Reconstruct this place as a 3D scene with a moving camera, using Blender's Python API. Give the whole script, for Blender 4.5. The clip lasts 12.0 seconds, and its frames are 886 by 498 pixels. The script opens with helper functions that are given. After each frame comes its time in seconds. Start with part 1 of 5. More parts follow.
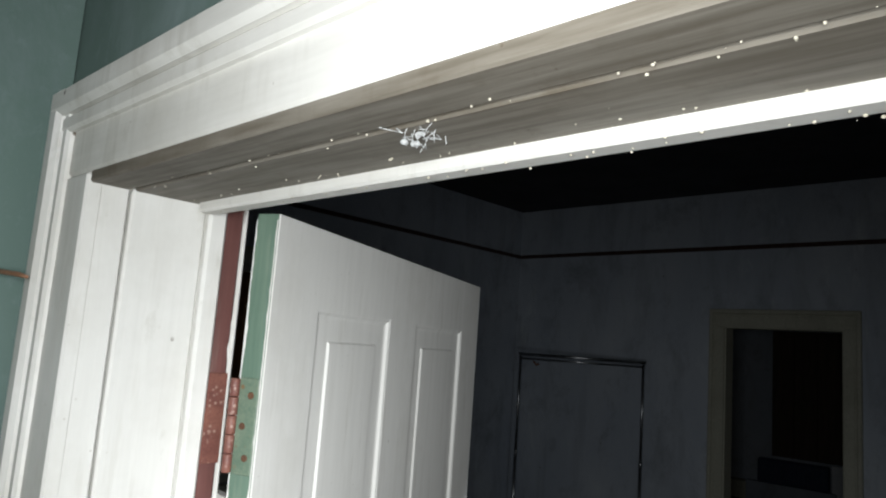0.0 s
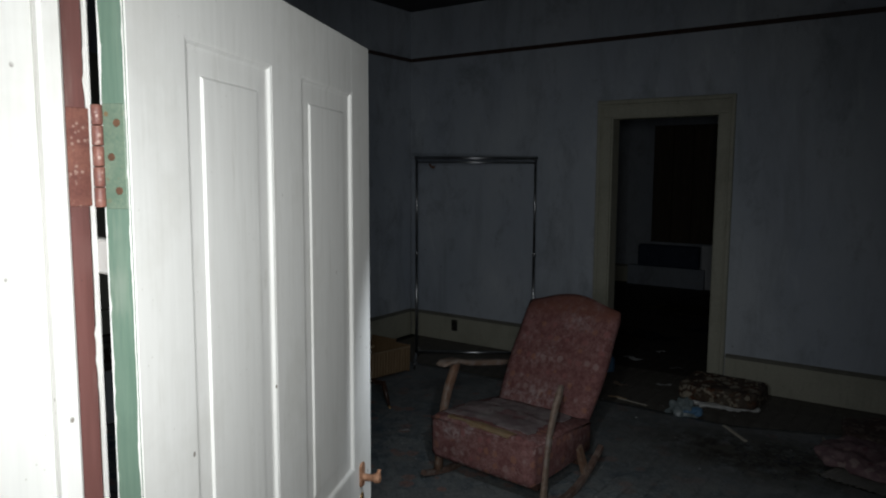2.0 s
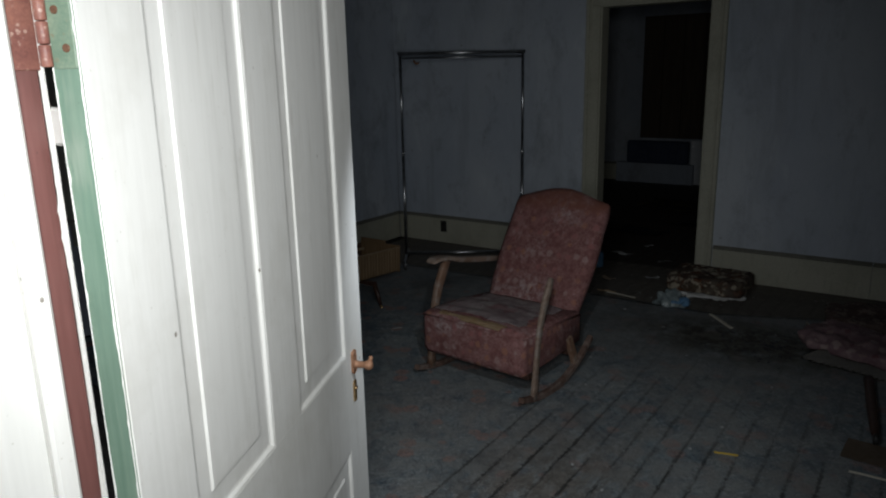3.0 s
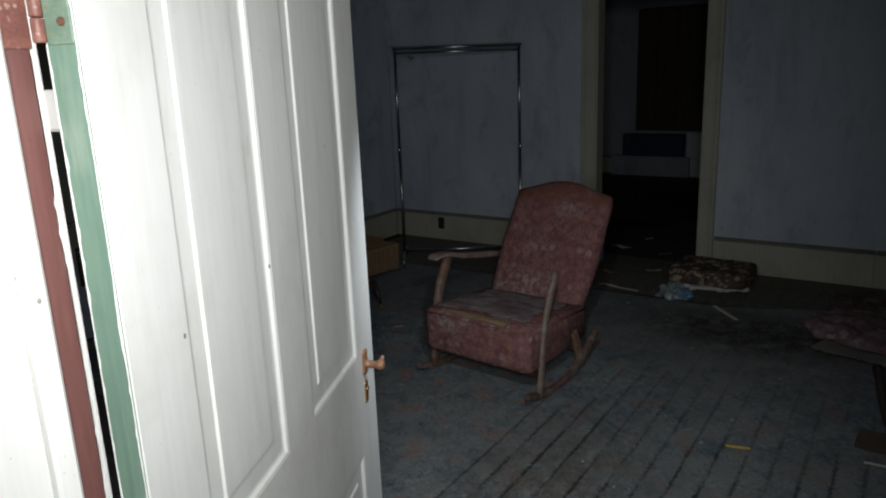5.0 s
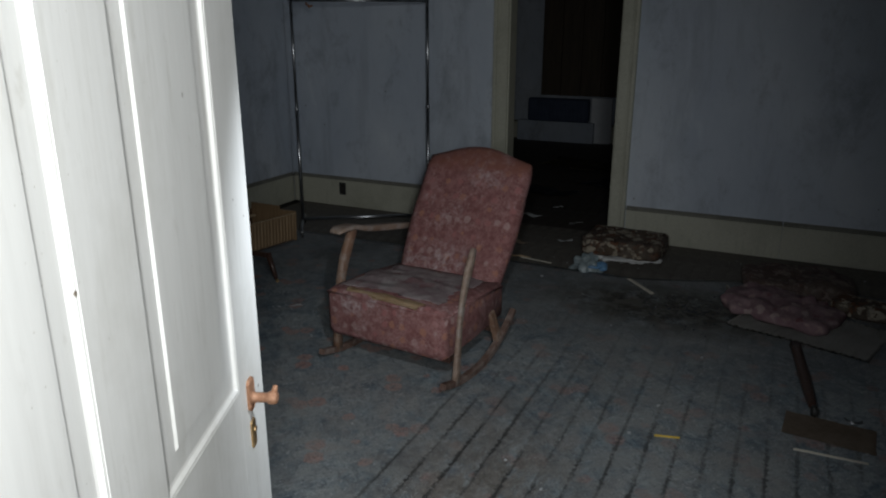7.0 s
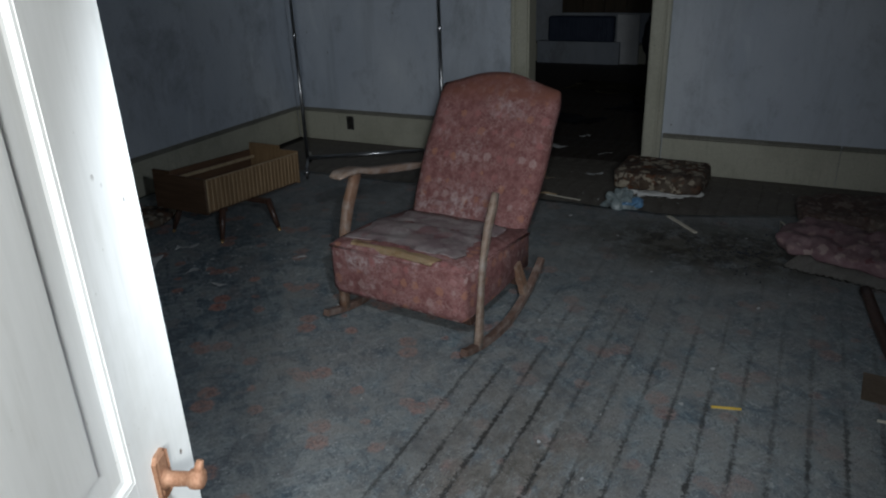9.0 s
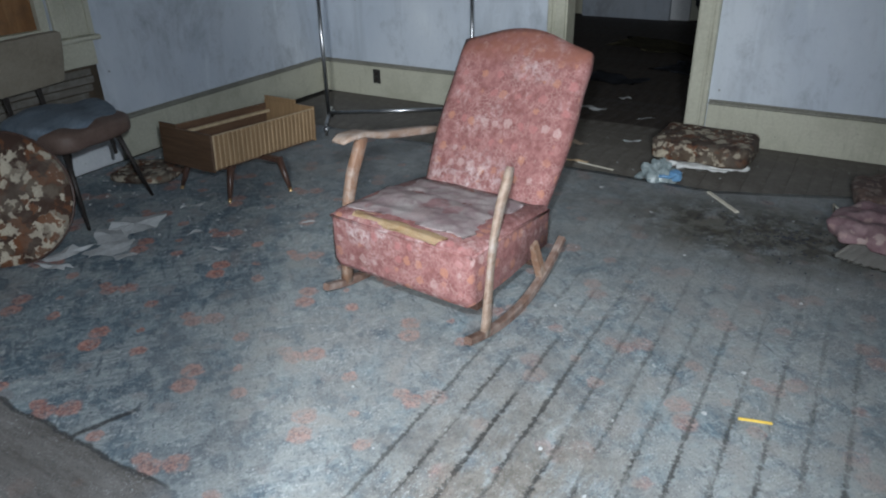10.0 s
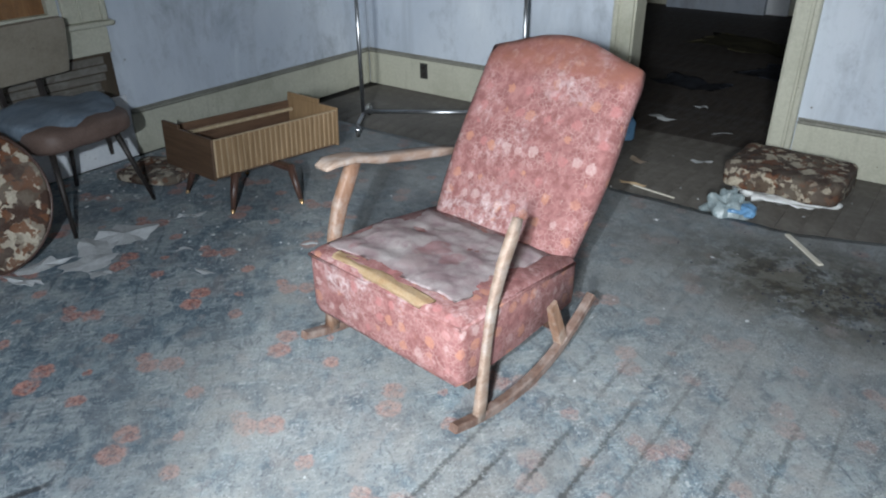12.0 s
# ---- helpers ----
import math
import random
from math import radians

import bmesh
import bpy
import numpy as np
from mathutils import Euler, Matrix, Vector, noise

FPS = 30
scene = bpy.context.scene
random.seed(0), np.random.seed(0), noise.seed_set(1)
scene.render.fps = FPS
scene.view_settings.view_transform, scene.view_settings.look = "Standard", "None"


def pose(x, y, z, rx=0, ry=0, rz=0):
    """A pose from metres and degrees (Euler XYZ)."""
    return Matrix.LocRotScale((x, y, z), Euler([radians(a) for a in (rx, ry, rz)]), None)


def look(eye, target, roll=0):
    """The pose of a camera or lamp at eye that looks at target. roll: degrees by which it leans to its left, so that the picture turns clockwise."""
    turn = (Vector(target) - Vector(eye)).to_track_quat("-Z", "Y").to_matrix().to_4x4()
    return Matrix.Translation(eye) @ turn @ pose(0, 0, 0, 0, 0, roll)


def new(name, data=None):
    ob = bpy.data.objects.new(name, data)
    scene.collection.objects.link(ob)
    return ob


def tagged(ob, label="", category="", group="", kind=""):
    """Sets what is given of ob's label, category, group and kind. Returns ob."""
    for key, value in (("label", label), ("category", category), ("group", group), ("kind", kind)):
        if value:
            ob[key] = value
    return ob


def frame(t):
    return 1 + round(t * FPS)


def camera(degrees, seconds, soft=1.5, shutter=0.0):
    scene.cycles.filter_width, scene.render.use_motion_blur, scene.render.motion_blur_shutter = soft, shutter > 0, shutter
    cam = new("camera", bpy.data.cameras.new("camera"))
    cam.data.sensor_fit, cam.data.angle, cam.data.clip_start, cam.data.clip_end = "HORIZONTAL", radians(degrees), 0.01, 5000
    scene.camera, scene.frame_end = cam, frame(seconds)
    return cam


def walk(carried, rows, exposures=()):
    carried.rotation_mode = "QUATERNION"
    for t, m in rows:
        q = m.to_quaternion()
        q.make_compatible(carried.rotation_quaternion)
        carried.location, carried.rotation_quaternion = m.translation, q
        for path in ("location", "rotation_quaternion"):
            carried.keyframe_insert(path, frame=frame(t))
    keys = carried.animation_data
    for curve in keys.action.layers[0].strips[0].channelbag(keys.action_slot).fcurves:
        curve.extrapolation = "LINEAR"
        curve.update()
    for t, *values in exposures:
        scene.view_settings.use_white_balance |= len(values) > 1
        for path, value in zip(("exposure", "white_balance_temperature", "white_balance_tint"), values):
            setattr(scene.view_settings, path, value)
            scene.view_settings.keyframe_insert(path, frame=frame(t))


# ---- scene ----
cam = camera(64.1, 12.0, soft=2.1)
PATH = [
    (0, (0.662, 0.37, 1.848), (-0.716, 1.792, 2.125), 4.2),
    (0.5, (0.664, 0.392, 1.832), (-0.631, 1.899, 2.056), 2.7),
    (1, (0.651, 0.4, 1.797), (-0.57, 1.981, 1.888), 0.5),
    (1.5, (0.648, 0.401, 1.764), (-0.54, 2.009, 1.715), -0.2),
    (2, (0.636, 0.414, 1.722), (-0.51, 2.039, 1.507), 0.3),
    (2.5, (0.615, 0.437, 1.684), (-0.496, 2.056, 1.305), -0.4),
    (3, (0.617, 0.449, 1.666), (-0.479, 2.053, 1.189), -1.2),
    (5, (0.549, 0.476, 1.642), (-0.532, 2.087, 1.159), -2.2),
    (5.5, (0.495, 0.547, 1.627), (-0.566, 2.159, 1.102), -1.5),
    (6, (0.397, 0.69, 1.594), (-0.633, 2.318, 1.055), 0.7),
    (6.5, (0.364, 0.743, 1.583), (-0.594, 2.391, 0.978), 1.1),
    (7, (0.307, 0.794, 1.594), (-0.515, 2.519, 1.004), 0.1),
    (7.2, (0.265, 0.82, 1.605), (-0.504, 2.568, 1.01), 0.5),
    (8.8, (0.136, 1.097, 1.52), (-0.674, 2.765, 0.77), -2.7),
    (9, (0.121, 1.202, 1.522), (-0.723, 2.841, 0.746), -2.1),
    (9.5, (0.132, 1.381, 1.533), (-0.818, 2.962, 0.76), -1.5),
    (10, (0.1, 1.496, 1.501), (-0.816, 3.033, 0.607), -1.2),
    (10.5, (-0.012, 1.65, 1.497), (-0.845, 3.225, 0.59), -0.6),
    (11, (-0.058, 1.74, 1.491), (-0.853, 3.312, 0.543), -0.8),
    (11.5, (-0.034, 1.914, 1.493), (-0.98, 3.418, 0.574), -1.6),
    (12, (0.02, 2.105, 1.486), (-1.057, 3.506, 0.551), -0.7),
]
EXPOSURES = [(0, -3.68, 6500, 10), (0.5, -3.66, 6500, 10), (1.0, -3.60, 6500, 10), (1.5, -3.55, 6500, 10), (2.0, -3.42, 6500, 10), (2.5, -3.28, 6500, 10), (5, -3.1, 6500, 10), (6, -2.95, 6480, 10), (7, -2.42, 6450, 10),
             (8.8, -2.12, 6350, 10), (9.0, -1.97, 6300, 9.5), (9.5, -0.82, 6200, 9), (10.0, 0.0, 6200, 9), (10.5, 0.16, 6200, 9), (12.0, 0.5, 6200, 9)]
walk(cam, [(t, look(eye, target, roll)) for t, eye, target, roll in PATH], EXPOSURES)

# ---- light: a hand lamp carried in through the doorway; the house itself is dark ----
world = bpy.data.worlds.new("night")
scene.world = world
world.use_nodes = True
world.node_tree.nodes["Background"].inputs[0].default_value = (0.012, 0.014, 0.02, 1)
world.node_tree.nodes["Background"].inputs[1].default_value = 0.1


def hand_lamp(name, eye, target, watts, cone, radius, tint=(0.93, 0.97, 1.0)):
    d = bpy.data.lights.new(name, "SPOT")
    d.energy, d.spot_size, d.spot_blend, d.shadow_soft_size = watts, radians(cone), 1.0, radius
    d.color = tint
    ob = new(name, d)
    ob.matrix_world = look(eye, target)
    return ob


hand_lamp("hand_lamp_hall", (0.68, 0.29, 1.87), (-0.41, 1.30, 1.87), 430, 122, 0.12, (0.95, 0.98, 0.985))
hand_lamp("hand_lamp_doorway", (0.45, 0.62, 1.66), (-0.40, 1.42, 1.30), 300, 110, 0.26, (0.95, 0.98, 0.985))
hand_lamp("hand_lamp_room", (-0.03, 1.70, 1.60), (-1.2, 3.3, 0.10), 250, 126, 0.03, (0.85, 0.925, 1.0))

# ---- materials ----


class Nodes:
    """Short hand for a material's node tree."""

    def __init__(self, name, rough=0.8, metal=0.0):
        self.m = bpy.data.materials.new(name)
        self.m.use_nodes = True
        self.t = self.m.node_tree
        self.b = self.t.nodes["Principled BSDF"]
        self.b.inputs["Roughness"].default_value = rough
        self.b.inputs["Metallic"].default_value = metal
        self.pos = self.t.nodes.new("ShaderNodeTexCoord").outputs["Object"]

    def add(self, kind, ins=(), **props):
        n = self.t.nodes.new("ShaderNode" + kind)
        for k, v in props.items():
            setattr(n, k, v)
        for k, v in dict(ins).items():
            if isinstance(v, bpy.types.NodeSocket):
                self.t.links.new(v, n.inputs[k])
            else:
                n.inputs[k].default_value = v
        return n

    def world_pos(self):
        self.pos = self.add("NewGeometry").outputs["Position"]
        return self

    def noise(self, scale, detail=4.0, rough=0.6, stretch=(1, 1, 1), dist=0.0):
        v = self.add("VectorMath", {0: self.pos, 1: stretch}, operation="MULTIPLY").outputs[0]
        return self.add("TexNoise", {"Vector": v, "Scale": scale, "Detail": detail, "Roughness": rough, "Distortion": dist}).outputs["Fac"]

    def voronoi(self, scale, out="Distance", stretch=(1, 1, 1), vec=None):
        v = self.add("VectorMath", {0: vec or self.pos, 1: stretch}, operation="MULTIPLY").outputs[0]
        return self.add("TexVoronoi", {"Vector": v, "Scale": scale}).outputs[out]

    def step(self, f, lo, hi, a=0.0, b=1.0):
        return self.add("MapRange", {"Value": f, "From Min": lo, "From Max": hi, "To Min": a, "To Max": b}).outputs[0]

    def math(self, op, a, b=0.0):
        return self.add("Math", {0: a, 1: b}, operation=op).outputs[0]

    def mix(self, f, a, b, mode="MIX"):
        n = self.add("Mix", {"Factor": f}, data_type="RGBA", blend_type=mode)
        for sock, v in ((n.inputs[6], a), (n.inputs[7], b)):
            if isinstance(v, bpy.types.NodeSocket):
                self.t.links.new(v, sock)
            else:
                sock.default_value = (*v, 1) if len(v) == 3 else v
        return n.outputs[2]

    def done(self, colour, bump=None, strength=0.3, dist=0.002, rough=None):
        if isinstance(colour, bpy.types.NodeSocket):
            self.t.links.new(colour, self.b.inputs["Base Color"])
        else:
            self.b.inputs["Base Color"].default_value = (*colour, 1)
        if bump is not None:
            n = self.add("Bump", {"Height": bump, "Strength": strength, "Distance": dist})
            self.t.links.new(n.outputs[0], self.b.inputs["Normal"])
        if rough is not None:
            self.t.links.new(rough, self.b.inputs["Roughness"])
        return self.m


def plain(name, c1, c2, scale=6.0, rough=0.8, metal=0.0, stretch=(1, 1, 1), bump=0.25, speck=None, speck_size=40.0, amount=0.12):
    """Two tones by a coarse and a fine noise, with optional specks of dirt."""
    n = Nodes(name, rough, metal)
    f = n.math("ADD", n.math("MULTIPLY", n.noise(scale, 5, 0.65, stretch), 0.6), n.math("MULTIPLY", n.noise(scale * 9, 3, 0.6, stretch), 0.4))
    col = n.mix(n.step(f, 0.36, 0.64), c1, c2)
    if speck:
        s = n.step(n.voronoi(speck_size), amount, amount * 0.6)
        s = n.math("MULTIPLY", s, n.step(n.noise(speck_size * 0.21, 2), 0.52, 0.6))
        col = n.mix(s, col, speck)
    return n.done(col, f, bump)


def plaster(name, c1, c2, stain):
    n = Nodes(name, 0.85).world_pos()
    coarse = n.noise(1.1, 5, 0.6, (1, 1, 0.55))
    streak = n.noise(3.4, 6, 0.7, (1, 1, 0.22), 0.4)
    fine = n.noise(38, 4, 0.65)
    col = n.mix(n.step(coarse, 0.38, 0.66), c1, c2)
    col = n.mix(n.step(streak, 0.50, 0.74, 0, 0.6), col, stain)
    col = n.mix(n.step(fine, 0.56, 0.8, 0, 0.25), col, stain)
    mould = n.math("MULTIPLY", n.step(n.noise(2.4, 8, 0.78, (1, 1, 0.7), 0.3), 0.52, 0.70), 0.6)
    col = n.mix(mould, col, tuple(c * 0.72 for c in stain))
    scrape = n.math("MULTIPLY", n.step(n.noise(4.6, 6, 0.7, (1, 1, 0.28), 0.5), 0.57, 0.70), n.step(n.noise(0.9, 3), 0.42, 0.58))
    col = n.mix(n.math("MULTIPLY", scrape, 0.55), col, tuple(min(0.8, c * 1.22) for c in c2))
    pits = n.step(n.voronoi(9.0), 0.07, 0.03)
    col = n.mix(n.math("MULTIPLY", pits, n.step(n.noise(2.3, 2), 0.55, 0.6)), col, (0.12, 0.11, 0.10))
    h = n.math("ADD", n.math("MULTIPLY", fine, 0.3), coarse)
    return n.done(col, h, 0.35, 0.01)


def painted(name, c1, c2, dirt, chip, rough=0.5, grain=(6, 6, 0.35), chips=0.085, worn=0.0):
    """Old gloss paint on wood: brush grain, grime and small chips."""
    n = Nodes(name, rough)
    g = n.noise(14, 5, 0.6, grain)
    blot = n.noise(2.6, 6, 0.65)
    col = n.mix(n.step(g, 0.35, 0.7), c1, c2)
    col = n.mix(n.step(blot, 0.5, 0.78, 0, 0.65), col, dirt)
    scuff = n.math("MULTIPLY", n.step(n.noise(24, 5, 0.7, (1, 1, 0.5)), 0.6, 0.76), n.step(n.noise(1.7, 2), 0.45, 0.62))
    col = n.mix(n.math("MULTIPLY", scuff, 0.6), col, dirt)
    spots = n.math("MULTIPLY", n.step(n.voronoi(26, stretch=(1, 1, 0.75)), chips, chips * 0.6), n.step(n.noise(6.3, 2), 0.56 - worn * 0.2, 0.6 - worn * 0.2))
    drip = n.math("MULTIPLY", n.step(n.noise(30, 4, 0.7, (1, 1, 0.12)), 0.52, 0.72), n.step(n.noise(3.4, 4, 0.7), 0.42, 0.62))
    col = n.mix(n.math("MULTIPLY", drip, 0.55), col, chip if worn else dirt)
    col = n.mix(n.math("MULTIPLY", n.step(n.voronoi(55), 0.085, 0.05), n.step(n.noise(8, 2), 0.5, 0.56, 0, 0.6)), col, dirt)
    col = n.mix(spots, col, chip)
    return n.done(col, n.math("ADD", g, n.math("MULTIPLY", spots, -0.6)), 0.08, 0.002, n.step(blot, 0.3, 0.8, rough - 0.08, rough + 0.25))


def floral(name, ground, blossoms, leaf, worn, size, dust=0.45, reach=0.22, show=0.95, order=0.75):
    """Printed cloth: blossoms by voronoi cells over a mottled ground, with pale worn dust."""
    n = Nodes(name, 0.92)
    w = n.add("TexNoise", {"Vector": n.pos, "Scale": size * 2.2, "Detail": 2.0}).outputs["Color"]
    vec = n.add("VectorMath", {0: n.pos, 1: n.add("VectorMath", {0: w, "Scale": 0.05}, operation="SCALE").outputs[0]}, operation="ADD").outputs[0]
    v = n.add("TexVoronoi", {"Vector": vec, "Scale": size, "Randomness": order})
    d, c = v.outputs["Distance"], v.outputs["Color"]
    pick = n.add("SeparateColor", {0: c}).outputs[0]
    weave = n.noise(160, 2, 0.5)
    col = n.mix(n.step(n.noise(size * 1.4, 4), 0.4, 0.62), ground, leaf)
    petal = n.math("SUBTRACT", d, n.math("MULTIPLY", n.noise(size * 5, 3), 0.35))
    mask = n.step(petal, reach, reach - 0.09)
    tone = n.mix(n.step(pick, 0.45, 0.5), blossoms[0], blossoms[1])
    tone = n.mix(n.step(pick, 0.74, 0.78), tone, blossoms[2])
    tone = n.mix(n.step(d, 0.1, 0.03, 0, 0.6), tone, ground)
    col = n.mix(n.math("MULTIPLY", mask, show), col, tone)
    wear = n.math("MULTIPLY", n.step(n.noise(size * 0.55, 6, 0.75), 0.48, 0.68), n.step(n.noise(size * 4.5, 4, 0.7), 0.4, 0.62))
    col = n.mix(n.math("MULTIPLY", wear, dust), col, worn)
    col = n.mix(n.step(weave, 0.45, 0.75, 0, 0.22), col, ground)
    return n.done(col, n.math("ADD", weave, n.math("MULTIPLY", wear, 0.6)), 0.35, 0.003)


def rose_cloth():
    """Rose furnishing cloth: orange, pale and pink blossoms in loose order, lacework between, dust and a greasy head."""
    n = Nodes("rose_floral_cloth", 0.92)
    w = n.add("TexNoise", {"Vector": n.pos, "Scale": 38.0, "Detail": 2.0}).outputs["Color"]
    vec = n.add("VectorMath", {0: n.pos, 1: n.add("VectorMath", {0: w, "Scale": 0.022}, operation="SCALE").outputs[0]}, operation="ADD").outputs[0]
    v = n.add("TexVoronoi", {"Vector": vec, "Scale": 17.5, "Randomness": 0.38})
    d, pick = v.outputs["Distance"], n.add("SeparateColor", {0: v.outputs["Color"]}).outputs[0]
    xyz = n.add("SeparateXYZ", {0: n.pos}).outputs
    fine = n.noise(85, 4, 0.7)
    col = n.mix(n.step(n.noise(26, 4, 0.7), 0.40, 0.60), (0.185, 0.070, 0.064), (0.285, 0.130, 0.122))
    edge = n.add("TexVoronoi", {"Vector": vec, "Scale": 58.0}, feature="DISTANCE_TO_EDGE").outputs["Distance"]
    col = n.mix(n.math("MULTIPLY", n.step(edge, 0.10, 0.03), n.step(n.noise(12, 3), 0.42, 0.58, 0.05, 0.42)), col, (0.44, 0.29, 0.27))
    petal = n.math("ADD", d, n.math("MULTIPLY", n.math("SUBTRACT", n.noise(110, 3), 0.5), 0.30))
    mask = n.step(petal, 0.36, 0.29)
    tone = n.mix(n.step(pick, 0.36, 0.38), (0.40, 0.185, 0.115), (0.42, 0.295, 0.275))
    tone = n.mix(n.step(pick, 0.66, 0.68), tone, (0.345, 0.135, 0.130))
    tone = n.mix(n.step(fine, 0.42, 0.62, 0.0, 0.45), tone, (0.30, 0.12, 0.11))
    col = n.mix(n.math("MULTIPLY", mask, n.step(n.noise(7, 3), 0.30, 0.50, 0.3, 0.8)), col, tone)
    wear = n.math("MULTIPLY", n.step(n.noise(6.5, 5, 0.7), 0.52, 0.70, 0.0, 0.75), n.step(n.noise(40, 4, 0.7), 0.46, 0.64))
    for c, r in (((-0.205, -0.01, 0.345), 0.075), ((-0.165, -0.01, 0.325), 0.06), ((-0.055, -0.01, 0.365), 0.055), ((0.0, 0.50, 0.42), 0.20), ((-0.2, 0.50, 0.42), 0.16), ((0.10, 0.90, 0.85), 0.17)):
        near = n.add("VectorMath", {0: n.pos, 1: c}, operation="DISTANCE").outputs["Value"]
        wear = n.math("MAXIMUM", wear, n.math("MULTIPLY", n.step(near, r, r * 0.3), n.step(n.noise(30, 5, 0.75), 0.46, 0.62)))
    col = n.mix(n.math("MULTIPLY", wear, 0.75), col, (0.56, 0.46, 0.45))
    greasy = n.step(n.math("ADD", xyz[2], n.math("MULTIPLY", n.math("SUBTRACT", n.noise(9, 3), 0.5), 0.10)), 0.855, 0.905)
    col = n.mix(n.math("MULTIPLY", greasy, n.step(n.noise(14, 4, 0.7), 0.62, 0.46, 0.35, 0.9)), col, (0.225, 0.085, 0.058))
    col = n.mix(n.step(n.noise(170, 2, 0.5), 0.45, 0.75, 0, 0.25), col, (0.19, 0.08, 0.075))
    return n.done(col, n.math("ADD", n.math("MULTIPLY", fine, 0.6), n.math("ADD", n.math("MULTIPLY", mask, 0.25), wear)), 0.45, 0.004)


def blotched(name, size, shades):
    """Big brown and rust flowers with cream scraps between them, dusty."""
    n = Nodes(name, 0.93)
    w = n.add("TexNoise", {"Vector": n.pos, "Scale": size * 1.8, "Detail": 4.0, "Roughness": 0.65}).outputs["Color"]
    vec = n.add("VectorMath", {0: n.pos, 1: n.add("VectorMath", {0: w, "Scale": 1.1 / size}, operation="SCALE").outputs[0]}, operation="ADD").outputs[0]

    def cells(scale, picks):
        v = n.add("TexVoronoi", {"Vector": vec, "Scale": scale})
        p = n.add("SeparateColor", {0: v.outputs["Color"]}).outputs
        tone = shades[picks[0][1]]
        for at, k in picks[1:]:
            tone = n.mix(n.step(p[0], at, at + 0.015), tone, shades[k])
        return tone, p[1], v.outputs["Distance"]
    col, _, d = cells(size, ((0, 0), (0.36, 1), (0.58, 2), (0.84, 3)))
    col = n.mix(n.step(d, 0.42, 0.60, 0, 0.6), col, shades[0])
    small, keep, _ = cells(size * 2.7, ((0, 3), (0.45, 1), (0.75, 0)))
    col = n.mix(n.step(keep, 0.60, 0.63, 0, 0.9), col, small)
    fine = n.noise(size * 9, 4, 0.7)
    col = n.mix(n.step(fine, 0.48, 0.70, 0, 0.4), col, shades[0])
    col = n.mix(n.math("MULTIPLY", n.step(n.noise(size * 0.45, 5, 0.7), 0.46, 0.66), 0.55), col, (0.15, 0.13, 0.105))
    return n.done(col, n.math("ADD", fine, n.noise(150, 2)), 0.4, 0.004)


def wood(name, c1, c2, stretch=(9, 9, 0.8), scale=4.0, rough=0.55, dust=None):
    n = Nodes(name, rough)
    g = n.noise(scale, 6, 0.65, stretch, 0.6)
    col = n.mix(n.step(g, 0.36, 0.66), c1, c2)
    if dust:
        col = n.mix(n.step(n.noise(scale * 3.2, 5, 0.7), 0.46, 0.66, 0, 0.7), col, dust)
    return n.done(col, g, 0.3, 0.002)


PLANK, JOINT = 0.109, -0.892     # floor boards: their width, and the place of one joint


